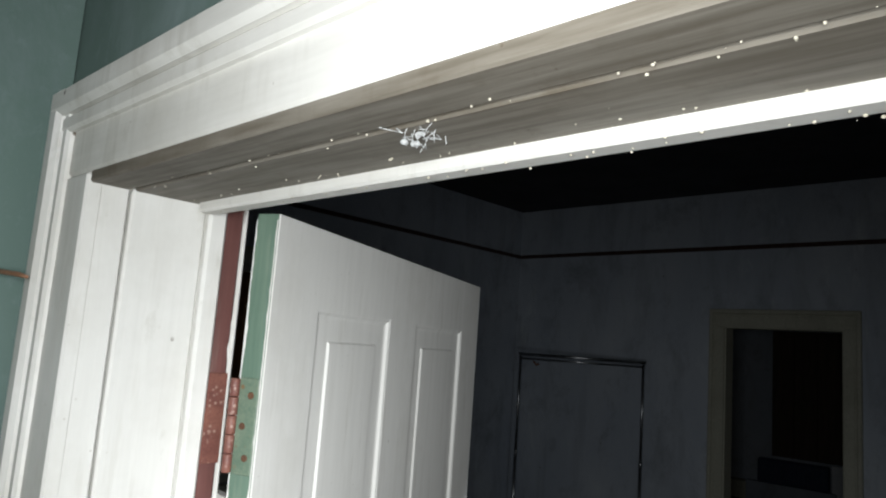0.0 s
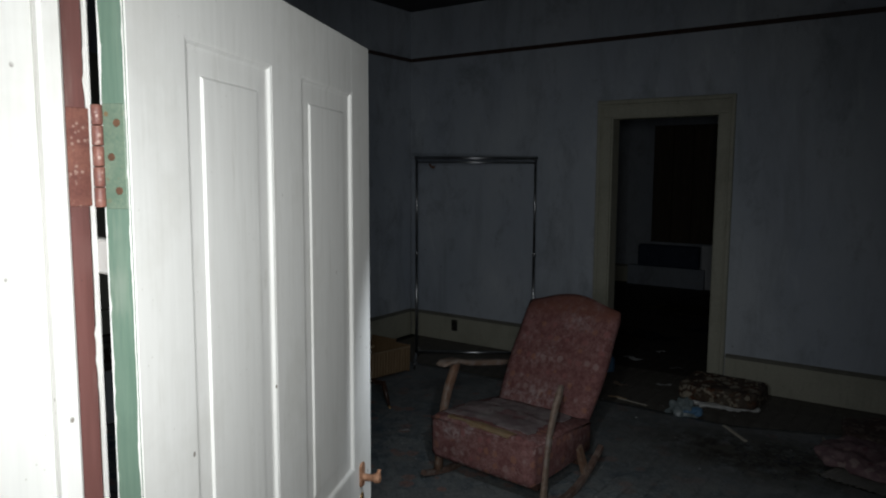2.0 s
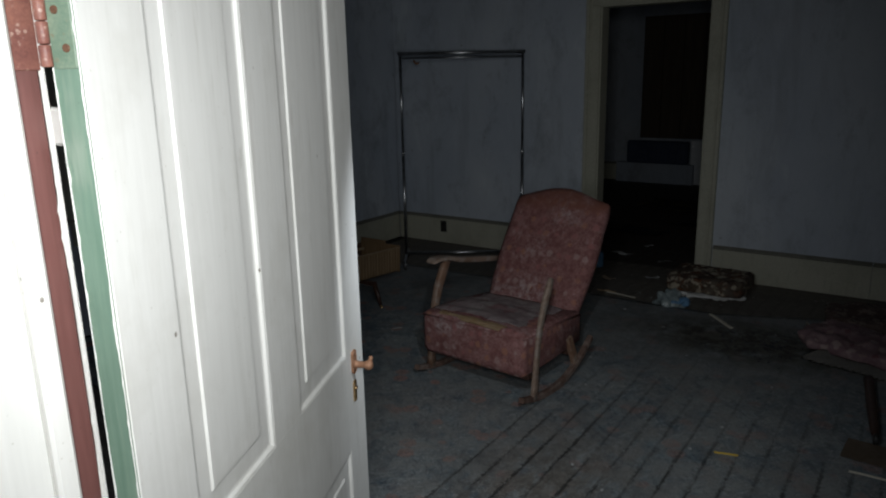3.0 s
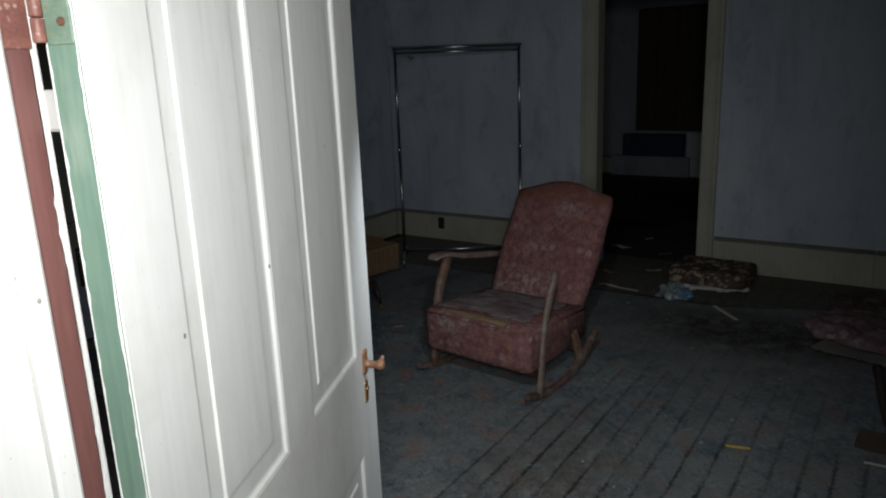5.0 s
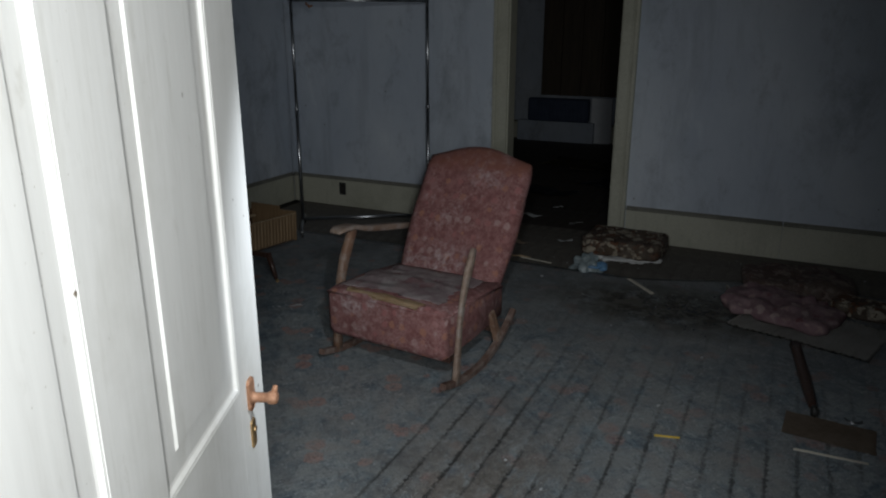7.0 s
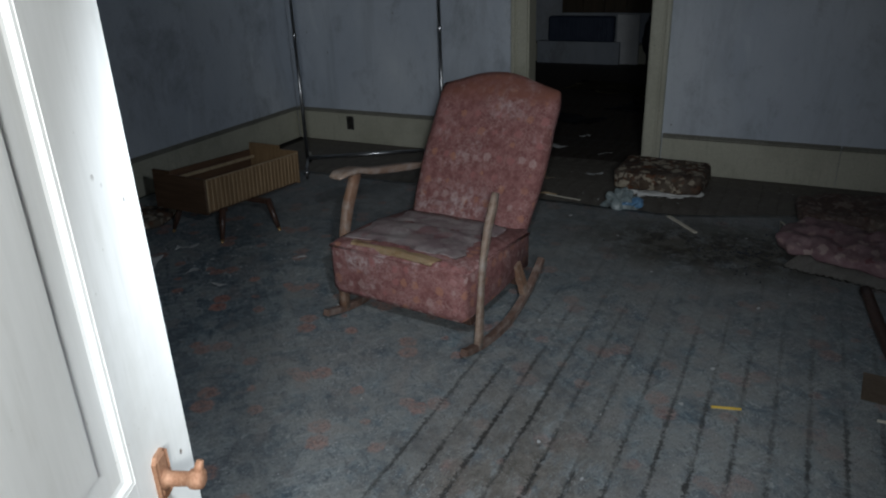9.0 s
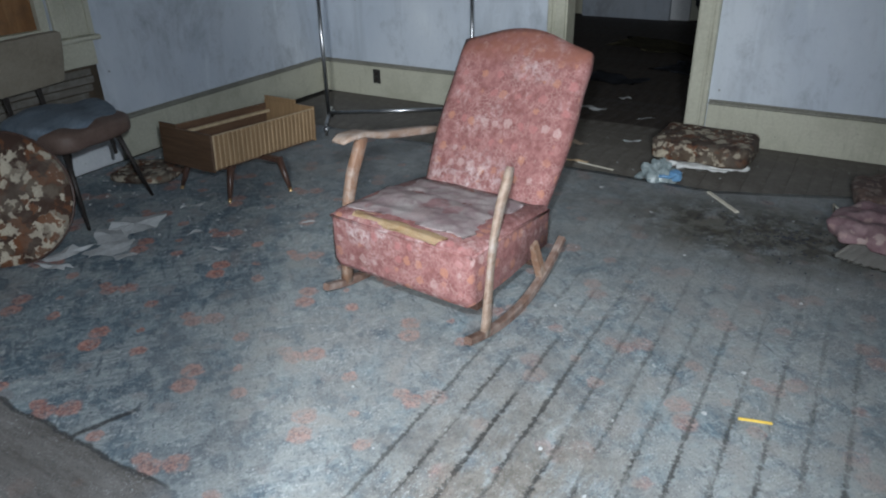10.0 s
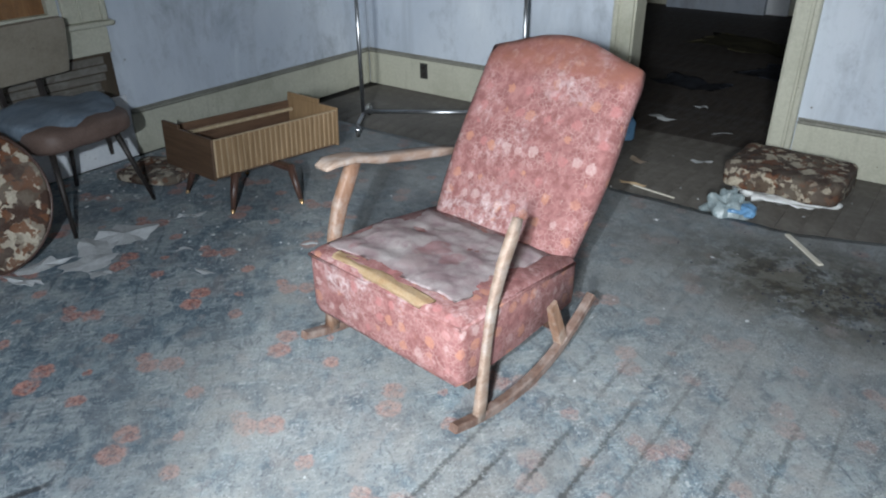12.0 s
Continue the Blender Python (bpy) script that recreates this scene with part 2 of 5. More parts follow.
def lino_material():
    """Blue-grey sheet flooring with two repeats of salmon blossoms, worn through along the board joints."""
    n = Nodes("worn_lino", 0.62).world_pos()
    xyz = n.add("SeparateXYZ", {0: n.pos}).outputs
    warp = n.add("TexNoise", {"Vector": n.pos, "Scale": 42.0, "Detail": 3.0})
    wc = n.add("SeparateColor", {0: warp.outputs["Color"]}).outputs
    x = n.math("ADD", xyz[0], n.math("MULTIPLY", n.math("SUBTRACT", wc[0], 0.5), 0.035))
    y = n.math("ADD", xyz[1], n.math("MULTIPLY", n.math("SUBTRACT", wc[1], 0.5), 0.035))

    def cell(v, origin, period):
        q = n.math("ADD", n.math("DIVIDE", n.math("SUBTRACT", v, origin), period), 0.5)
        return n.math("MULTIPLY", n.math("SUBTRACT", n.math("FRACT", q), 0.5), period)

    def bloom(ox, oy, r):
        a, b = cell(x, ox, 0.515), cell(y, oy, 0.635)
        d = n.math("SQRT", n.math("ADD", n.math("MULTIPLY", a, a), n.math("MULTIPLY", b, b)))
        return n.step(d, r, r * 0.72), n.step(d, r * 0.32, r * 0.12)

    cloud = n.noise(2.1, 4, 0.6)
    lean = n.add("VectorRotate", {"Vector": n.pos, "Angle": 0.7}, rotation_type="Z_AXIS").outputs[0]

    def daub(scale, detail, stretch, dist, side=False):
        keep = n.pos
        if side:
            n.pos = lean
        f = n.noise(scale, detail, 0.68, stretch, dist)
        n.pos = keep
        return f
    leafy = daub(8.5, 6, (1, 0.75, 1), 1.1)
    brush = daub(34, 5, (1.7, 0.5, 1), 0.5, True)
    stroke = daub(21, 4, (0.6, 1.6, 1), 0.7, True)
    col = n.mix(n.step(cloud, 0.38, 0.62), (0.085, 0.126, 0.160), (0.140, 0.188, 0.218))
    col = n.mix(n.step(leafy, 0.50, 0.60, 0, 0.8), col, (0.235, 0.290, 0.310))
    col = n.mix(n.step(leafy, 0.46, 0.37, 0, 0.8), col, (0.060, 0.090, 0.122))
    slab = n.add("TexVoronoi", {"Vector": n.add("VectorMath", {0: lean, 1: n.add("VectorMath", {0: warp.outputs["Color"], "Scale": 0.03}, operation="SCALE").outputs[0]}, operation="ADD").outputs[0], "Scale": 6.0}, distance="MANHATTAN")
    tone = n.add("SeparateColor", {0: slab.outputs["Color"]}).outputs[0]
    pale = n.math("MULTIPLY", n.step(tone, 0.70, 0.73), n.step(brush, 0.36, 0.58, 0.15, 0.8))
    col = n.mix(pale, col, (0.325, 0.350, 0.350))
    col = n.mix(n.math("MULTIPLY", n.step(tone, 0.16, 0.13), 0.55), col, (0.095, 0.120, 0.150))
    col = n.mix(n.step(brush, 0.54, 0.63, 0, 0.7), col, (0.345, 0.390, 0.395))
    col = n.mix(n.step(stroke, 0.555, 0.60, 0, 0.6), col, (0.300, 0.345, 0.350))
    col = n.mix(n.step(stroke, 0.43, 0.385, 0, 0.75), col, (0.060, 0.088, 0.115))
    col = n.mix(n.step(n.noise(70, 4, 0.75), 0.40, 0.33, 0, 0.6), col, (0.055, 0.075, 0.095))
    white = n.math("MULTIPLY", n.step(n.noise(48, 4, 0.75, (1, 0.7, 1), 0.4), 0.575, 0.63), n.step(n.noise(2.6, 3), 0.40, 0.56))
    col = n.mix(n.math("MULTIPLY", white, 0.8), col, (0.50, 0.52, 0.52))
    mauve = n.math("MULTIPLY", n.step(n.noise(7.5, 3, 0.6, (1, 1, 1), 0.3), 0.58, 0.64), 0.4)
    col = n.mix(mauve, col, (0.27, 0.235, 0.225))
    pink, core = None, None
    for ox, oy, r in ((-1.733, 2.812, 0.046), (-1.690, 2.736, 0.048), (-1.47, 3.045, 0.043), (-1.415, 3.098, 0.047),
                      (-1.525, 3.062, 0.032), (-1.492, 2.797, 0.034), (-1.735, 3.052, 0.033), (-1.60, 2.90, 0.020)):
        p, c = bloom(ox, oy, r)
        pink = p if pink is None else n.math("MAXIMUM", pink, p)
        core = c if core is None else n.math("MAXIMUM", core, c)
    worn_off = n.math("MULTIPLY", n.step(n.noise(36, 5, 0.78), 0.36, 0.50, 0.15, 1.0), n.step(xyz[0], -0.7, -1.3, 0.55, 1.0))
    pink = n.math("MULTIPLY", pink, worn_off)
    petals = n.step(n.noise(95, 3, 0.65), 0.38, 0.58, 0.0, 1.0)
    rose = n.mix(petals, (0.23, 0.075, 0.058), (0.58, 0.285, 0.22))
    fade = n.step(n.noise(1.6, 4, 0.6), 0.36, 0.64, 1.0, 0.62)
    col = n.mix(n.math("MULTIPLY", pink, fade), col, rose)
    col = n.mix(n.math("MULTIPLY", n.math("MULTIPLY", core, worn_off), n.math("MULTIPLY", fade, 0.6)), col, (0.17, 0.06, 0.05))
    # worn to a grey felt in the trodden parts, and dusty everywhere
    trod = n.math("MULTIPLY", n.step(n.noise(0.85, 5, 0.62), 0.47, 0.63), n.step(n.noise(9, 5, 0.7), 0.34, 0.62))
    col = n.mix(n.math("MULTIPLY", trod, 0.8), col, (0.29, 0.285, 0.265))
    patch = n.add("VectorMath", {0: n.pos, 1: (-0.35, 3.3, 0)}, operation="DISTANCE").outputs["Value"]
    bald = n.math("MULTIPLY", n.step(patch, 2.0, 0.5), n.step(n.noise(7, 6, 0.75), 0.36, 0.56))
    col = n.mix(n.math("MULTIPLY", bald, 0.6), col, (0.285, 0.275, 0.252))
    scrape = n.add("VectorMath", {0: n.add("VectorMath", {0: n.pos, 1: (1, 0.6, 1)}, operation="MULTIPLY").outputs[0], 1: (-0.52, 1.62, 0)}, operation="DISTANCE").outputs["Value"]
    through_wear = n.math("MULTIPLY", n.step(scrape, 0.55, 0.15), n.step(n.noise(8, 6, 0.75, (2, 0.7, 1)), 0.38, 0.52))
    col = n.mix(n.math("MULTIPLY", through_wear, 0.9), col, n.mix(n.step(n.noise(22, 4, 0.7), 0.4, 0.62), (0.125, 0.110, 0.092), (0.225, 0.205, 0.18)))
    crumbs = n.math("MULTIPLY", n.step(n.voronoi(60), 0.16, 0.1), n.step(n.noise(5, 3), 0.55, 0.66))
    col = n.mix(crumbs, col, (0.5, 0.5, 0.48))
    far = n.math("MULTIPLY", n.step(xyz[1], 3.9, 4.9), n.step(n.noise(5, 5, 0.7), 0.30, 0.52, 0.3, 1.0))
    col = n.mix(n.math("MULTIPLY", far, 0.85), col, n.mix(n.step(n.noise(13, 4, 0.65), 0.4, 0.62), (0.165, 0.165, 0.158), (0.235, 0.235, 0.228)))
    # dark cracks over the board joints
    q = n.math("FRACT", n.math("ADD", n.math("DIVIDE", n.math("SUBTRACT", n.math("ADD", xyz[0], n.math("MULTIPLY", n.math("SUBTRACT", n.noise(11, 3), 0.5), 0.012)), JOINT), PLANK), 0.5))
    near = n.math("ABSOLUTE", n.math("SUBTRACT", q, 0.5))
    side = n.math("MULTIPLY", n.step(xyz[0], -1.0, -0.86), n.step(xyz[1], 4.3, 3.1, 0.18, 1.0))
    broken = n.step(n.noise(3.1, 5, 0.7, (3.0, 1, 1)), 0.37, 0.54)
    crack = n.math("MULTIPLY", n.math("MULTIPLY", n.step(n.math("ADD", near, n.step(n.noise(30, 4, 0.75, (0.8, 2.2, 1)), 0.3, 0.7, -0.09, 0.09)), 0.085, 0.045), side), broken)
    col = n.mix(n.math("MULTIPLY", crack, 0.9), col, (0.035, 0.033, 0.03))
    # one slit torn in the sheet
    rel = n.add("VectorMath", {0: n.pos, 1: (-1.77, 2.456, 0)}, operation="SUBTRACT").outputs[0]
    along = n.math("ABSOLUTE", n.add("VectorMath", {0: rel, 1: (0.347, 0.938, 0)}, operation="DOT_PRODUCT").outputs["Value"])
    across = n.math("ABSOLUTE", n.math("ADD", n.add("VectorMath", {0: rel, 1: (0.938, -0.347, 0)}, operation="DOT_PRODUCT").outputs["Value"], n.math("MULTIPLY", n.math("SUBTRACT", n.noise(14, 3), 0.5), 0.03)))
    slit = n.math("MULTIPLY", n.step(across, 0.016, 0.006), n.step(along, 0.15, 0.10))
    col = n.mix(n.math("MULTIPLY", slit, 0.9), col, (0.03, 0.03, 0.03))
    # the sheet's torn edge towards the doorway wall, bare grey-brown boards beyond it, and a pale crease along it
    ragged = n.math("ADD", xyz[1], n.math("MULTIPLY", n.math("SUBTRACT", n.noise(6, 4, 0.6), 0.5), 0.07))
    west = n.step(xyz[0], -1.30, -1.42)
    bare = n.mix(n.step(n.noise(7, 5, 0.7, (0.5, 2.5, 1)), 0.38, 0.62), (0.115, 0.10, 0.088), (0.20, 0.185, 0.17))
    col = n.mix(n.math("MULTIPLY", n.math("MULTIPLY", n.step(ragged, 2.385, 2.372), west), 0.92), col, bare)
    col = n.mix(n.math("MULTIPLY", n.math("MULTIPLY", n.step(n.math("ABSOLUTE", n.math("SUBTRACT", ragged, 2.38)), 0.011, 0.004), west), 0.8), col, (0.035, 0.033, 0.03))
    fold = n.step(n.math("ABSOLUTE", n.math("SUBTRACT", n.math("ADD", xyz[1], n.math("MULTIPLY", n.math("SUBTRACT", n.noise(5, 3), 0.5), 0.02)), 2.553)), 0.006, 0.002)
    fold = n.math("MULTIPLY", n.math("MULTIPLY", fold, n.step(xyz[0], -1.2, -1.35)), n.step(n.noise(9, 3, 0.6), 0.44, 0.58, 0.0, 0.45))
    col = n.mix(fold, col, (0.40, 0.41, 0.40))
    fleck = n.noise(125, 3, 0.7, (1.4, 0.8, 1), 0.3)
    col = n.mix(n.math("MULTIPLY", n.step(fleck, 0.58, 0.64), n.step(n.noise(4.2, 4, 0.7), 0.40, 0.60, 0.15, 0.7)), col, (0.43, 0.45, 0.45))
    col = n.mix(n.math("MULTIPLY", n.step(fleck, 0.41, 0.36), 0.6), col, (0.045, 0.060, 0.075))
    # damp black stain
    damp = n.add("VectorMath", {0: n.add("VectorMath", {0: n.pos, 1: (0.62, 1, 1)}, operation="MULTIPLY").outputs[0], 1: (-0.12, 4.95, 0)}, operation="DISTANCE").outputs["Value"]
    rot = n.math("MULTIPLY", n.step(damp, 0.46, 0.16), n.step(n.noise(9, 6, 0.8), 0.45, 0.53))
    col = n.mix(n.math("MULTIPLY", n.step(damp, 0.50, 0.14), n.step(n.noise(5, 5, 0.7), 0.36, 0.58, 0.2, 0.75)), col, (0.085, 0.075, 0.050))
    col = n.mix(n.math("MULTIPLY", rot, 0.9), col, n.mix(n.step(n.noise(21, 4, 0.7), 0.42, 0.6), (0.016, 0.013, 0.010), (0.060, 0.050, 0.030)))
    h = n.math("SUBTRACT", n.math("ADD", n.math("MULTIPLY", brush, 0.4), stroke), crack)
    return n.done(col, h, 0.35, 0.003, n.step(cloud, 0.3, 0.7, 0.5, 0.75))


M = {
    "wall": plaster("plaster_wall", (0.48, 0.53, 0.60), (0.60, 0.64, 0.69), (0.30, 0.33, 0.37)),
    # the room's plaster tones again, lowered to paint in the back room's weak light
    "backwall": plaster("low_light_plaster", (0.34, 0.38, 0.44), (0.45, 0.48, 0.52), (0.22, 0.22, 0.22)),
    "green_wall": plaster("green_plaster", (0.135, 0.205, 0.182), (0.195, 0.27, 0.25), (0.30, 0.38, 0.39)),
    # near-black tones put the lack of lamp light into the ceiling's colour
    "ceiling": plaster("unlit_tone_ceiling", (0.035, 0.035, 0.038), (0.055, 0.055, 0.056), (0.02, 0.019, 0.017)),
    "cream": painted("cream_trim", (0.45, 0.44, 0.35), (0.54, 0.53, 0.43), (0.27, 0.26, 0.19), (0.16, 0.13, 0.10), 0.5, (5, 5, 5)),
    "cap": painted("darker_cap", (0.19, 0.185, 0.155), (0.29, 0.28, 0.235), (0.09, 0.085, 0.07), (0.12, 0.10, 0.08), 0.7, (5, 5, 5)),
    "white": painted("white_gloss", (0.75, 0.745, 0.715), (0.80, 0.795, 0.765), (0.52, 0.505, 0.45), (0.16, 0.13, 0.10)),
    "white_h": painted("white_gloss_header", (0.72, 0.71, 0.67), (0.80, 0.79, 0.75), (0.46, 0.44, 0.38), (0.16, 0.13, 0.10), 0.5, (0.4, 6, 6)),
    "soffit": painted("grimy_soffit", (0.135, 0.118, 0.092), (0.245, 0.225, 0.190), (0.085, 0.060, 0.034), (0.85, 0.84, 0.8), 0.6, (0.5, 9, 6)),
    "red": painted("oxblood_paint", (0.125, 0.050, 0.044), (0.18, 0.078, 0.07), (0.08, 0.034, 0.03), (0.50, 0.44, 0.40), 0.4, (6, 6, 0.35), 0.11, 0.6),
    "green": painted("green_paint", (0.105, 0.175, 0.130), (0.16, 0.235, 0.18), (0.07, 0.115, 0.085), (0.46, 0.46, 0.40), 0.45, (6, 6, 0.35), 0.11, 0.4),
    "red_chipped": plain("chipped_red_iron", (0.14, 0.050, 0.042), (0.25, 0.105, 0.075), 34, 0.5, bump=0.4, speck=(0.36, 0.24, 0.20), speck_size=150, amount=0.36),
    "green_rust": plain("rust_stained_green", (0.105, 0.165, 0.120), (0.19, 0.24, 0.175), 26, 0.5, bump=0.3, speck=(0.20, 0.12, 0.06), speck_size=110, amount=0.36),
    "rust_dark": plain("dark_rust", (0.075, 0.040, 0.026), (0.17, 0.080, 0.042), 60, 0.75, 0.2, bump=0.5),
    "rust": plain("rusty_iron", (0.22, 0.10, 0.05), (0.42, 0.24, 0.15), 30, 0.65, 0.35, bump=0.5),
    "brass": plain("aged_brass", (0.42, 0.27, 0.12), (0.62, 0.42, 0.22), 22, 0.4, 0.9),
    "chrome": plain("dull_chrome", (0.34, 0.345, 0.36), (0.54, 0.55, 0.56), 18, 0.30, 1.0, bump=0.1, speck=(0.12, 0.08, 0.06), speck_size=60),
    "black": plain("black_plastic", (0.018, 0.017, 0.016), (0.04, 0.038, 0.035), 14, 0.5),
    "plank": wood("brown_floor_board", (0.110, 0.097, 0.080), (0.145, 0.130, 0.112), (5, 0.9, 4), 3.0, 0.85, (0.20, 0.182, 0.155)),
    "subfloor": plain("dark_subfloor", (0.02, 0.018, 0.015), (0.04, 0.035, 0.03)),
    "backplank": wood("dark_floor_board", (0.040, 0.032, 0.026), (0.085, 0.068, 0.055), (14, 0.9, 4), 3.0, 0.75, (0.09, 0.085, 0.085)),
    "rocker_wood": wood("worn_rocker_wood", (0.105, 0.060, 0.044), (0.205, 0.130, 0.100), (4, 4, 4), 5.0, 0.6, (0.30, 0.245, 0.215)),
    "lino": lino_material(),
    "chair": rose_cloth(),
    "seat_lining": floral("torn_mauve_lining", (0.43, 0.32, 0.325), ((0.42, 0.20, 0.20), (0.64, 0.58, 0.56), (0.52, 0.43, 0.42)), (0.57, 0.50, 0.49), (0.70, 0.66, 0.63), 9.0, 0.75, 0.30, 0.6),
    "foam": plain("yellowed_foam", (0.50, 0.32, 0.16), (0.64, 0.50, 0.33), 16, 0.95, bump=0.8),
    "cotton": plain("white_stuffing", (0.60, 0.60, 0.58), (0.80, 0.80, 0.78), 24, 0.95, bump=0.8),
    "arm": wood("weathered_wood", (0.175, 0.092, 0.055), (0.275, 0.165, 0.108), (8, 8, 0.9), 5.0, 0.6, (0.36, 0.31, 0.27)),
    "arm_pale": wood("bleached_wood", (0.215, 0.140, 0.098), (0.34, 0.26, 0.205), (8, 1.2, 8), 5.0, 0.7, (0.37, 0.33, 0.30)),
    "brown_floral": blotched("brown_floral_cloth", 12.5, ((0.050, 0.026, 0.017), (0.150, 0.058, 0.024), (0.135, 0.105, 0.075), (0.50, 0.44, 0.34))),
    "brown_squares": blotched("brown_tufted_cloth", 13.5, ((0.050, 0.026, 0.017), (0.135, 0.050, 0.021), (0.105, 0.075, 0.050), (0.47, 0.41, 0.31))),
    "faded_floral": blotched("faded_brown_cloth", 14.0, ((0.075, 0.045, 0.038), (0.13, 0.075, 0.06), (0.105, 0.075, 0.065), (0.22, 0.165, 0.14))),
    "mauve_floral": floral("mauve_floral_cloth", (0.175, 0.100, 0.112), ((0.31, 0.21, 0.20), (0.13, 0.045, 0.052), (0.37, 0.28, 0.26)), (0.245, 0.16, 0.168), (0.36, 0.29, 0.285), 15.0, 0.5),
    "teak": wood("tan_veneer", (0.19, 0.118, 0.058), (0.285, 0.185, 0.098), (9, 9, 0.8), 5.0, 0.5),
    "teak_line": wood("pale_groove", (0.40, 0.30, 0.18), (0.52, 0.41, 0.27), (9, 9, 0.8), 5.0, 0.6),
    "teak_dark": wood("brown_veneer", (0.065, 0.036, 0.020), (0.120, 0.070, 0.040), (0.8, 9, 9), 5.0, 0.5),
    "teak_in": wood("raw_inside", (0.085, 0.045, 0.026), (0.15, 0.085, 0.048), (9, 0.8, 9), 4.0, 0.7),
    "leg": wood("dark_walnut_leg", (0.045, 0.022, 0.016), (0.090, 0.048, 0.034), (9, 9, 0.8), 6.0, 0.4),
    "blue_cloth": plain("slate_blue_cloth", (0.085, 0.115, 0.150), (0.165, 0.20, 0.235), 7, 0.92, bump=0.7, stretch=(1, 3, 1)),
    "brown_vinyl": plain("brown_vinyl", (0.095, 0.060, 0.047), (0.155, 0.105, 0.085), 11, 0.6, bump=0.5),
    "tan_vinyl": plain("tan_vinyl", (0.215, 0.185, 0.140), (0.295, 0.26, 0.205), 7, 0.7, bump=0.4, speck=(0.13, 0.11, 0.09)),
    "iron": plain("dark_iron", (0.028, 0.024, 0.022), (0.06, 0.05, 0.045), 20, 0.5, 0.5),
    "ply": wood("orange_plywood", (0.20, 0.095, 0.035), (0.31, 0.165, 0.070), (1.0, 5, 0.6), 3.0, 0.7, (0.13, 0.07, 0.035)),
    "lath": wood("grey_lath", (0.095, 0.085, 0.070), (0.18, 0.165, 0.14), (5, 0.7, 8), 6.0, 0.85, (0.22, 0.21, 0.19)),
    "plaster_white": plain("bare_white_board", (0.60, 0.62, 0.64), (0.74, 0.75, 0.76), 5, 0.85, bump=0.4, speck=(0.3, 0.28, 0.25)),
    "paper": plain("peeled_paper", (0.36, 0.37, 0.37), (0.52, 0.53, 0.53), 5, 0.9, bump=0.5),
    "card": plain("brown_card", (0.22, 0.165, 0.115), (0.32, 0.25, 0.19), 5, 0.9, bump=0.3),
    "mat": plain("ribbed_pale_mat", (0.46, 0.44, 0.40), (0.62, 0.60, 0.56), 9, 0.9),
    "bag": plain("blue_plastic", (0.08, 0.20, 0.38), (0.18, 0.34, 0.52), 12, 0.35, bump=0.6),
    "bag_pale": plain("clear_plastic", (0.17, 0.22, 0.23), (0.33, 0.37, 0.37), 12, 0.35, bump=0.6),
    "stick": plain("pale_stick", (0.55, 0.50, 0.40), (0.68, 0.64, 0.54), 20, 0.8),
    "pencil": plain("yellow_paint", (0.62, 0.40, 0.05), (0.74, 0.52, 0.09), 30, 0.45),
    "navy": plain("navy_enamel", (0.030, 0.045, 0.085), (0.055, 0.075, 0.125), 8, 0.55),
    "dark_cloth": plain("dark_cloth", (0.022, 0.026, 0.036), (0.05, 0.055, 0.07), 8, 0.95, bump=0.7),
    "brown_panel": wood("brown_panel", (0.050, 0.036, 0.022), (0.085, 0.062, 0.038), (5, 5, 0.6), 3.0, 0.7),
    "olive": plain("olive_rug", (0.075, 0.066, 0.035), (0.115, 0.10, 0.055), 8, 0.95),
}

# ---- mesh helpers ----


def mesh_object(name, bm, material, smooth=False):
    me = bpy.data.meshes.new(name)
    bm.normal_update()
    bm.to_mesh(me)
    bm.free()
    me.materials.append(material)
    if smooth:
        for p in me.polygons:
            p.use_smooth = True
    return new(name, me)


def part(name, bm, material, parent, label="", smooth=False):
    ob = mesh_object(name, bm, material, smooth)
    ob.parent = parent
    if label:
        tagged(ob, label)
    return ob


def thing(name, m, label, category, group="", kind=""):
    ob = new(name)
    ob.empty_display_size = 0.1
    ob.matrix_world = m
    return tagged(ob, label, category, group, kind)


def structure(name, bm, material, label, category, smooth=False):
    return tagged(mesh_object(name, bm, material, smooth), label, category, kind="structure")


def box(bm, lo, hi, bevel=0.0, m=None, seg=1):
    lo, hi = Vector(lo), Vector(hi)
    c, s = (lo + hi) / 2, hi - lo
    r = bmesh.ops.create_cube(bm, size=1.0, matrix=Matrix.Translation(c) @ Matrix.Diagonal((*s, 1)))
    vs = r["verts"]
    if bevel:
        es = list({e for v in vs for e in v.link_edges})
        r = bmesh.ops.bevel(bm, geom=es, offset=bevel, segments=seg, affect="EDGES", profile=0.6)
        vs = list({v for f in r["faces"] for v in f.verts} | {v for v in vs if v.is_valid})
    if m is not None:
        bmesh.ops.transform(bm, matrix=m, verts=[v for v in vs if v.is_valid])
    return bm


def boxes(*lohi, bevel=0.003):
    bm = bmesh.new()
    for lo, hi in lohi:
        box(bm, lo, hi, bevel)
    return bm


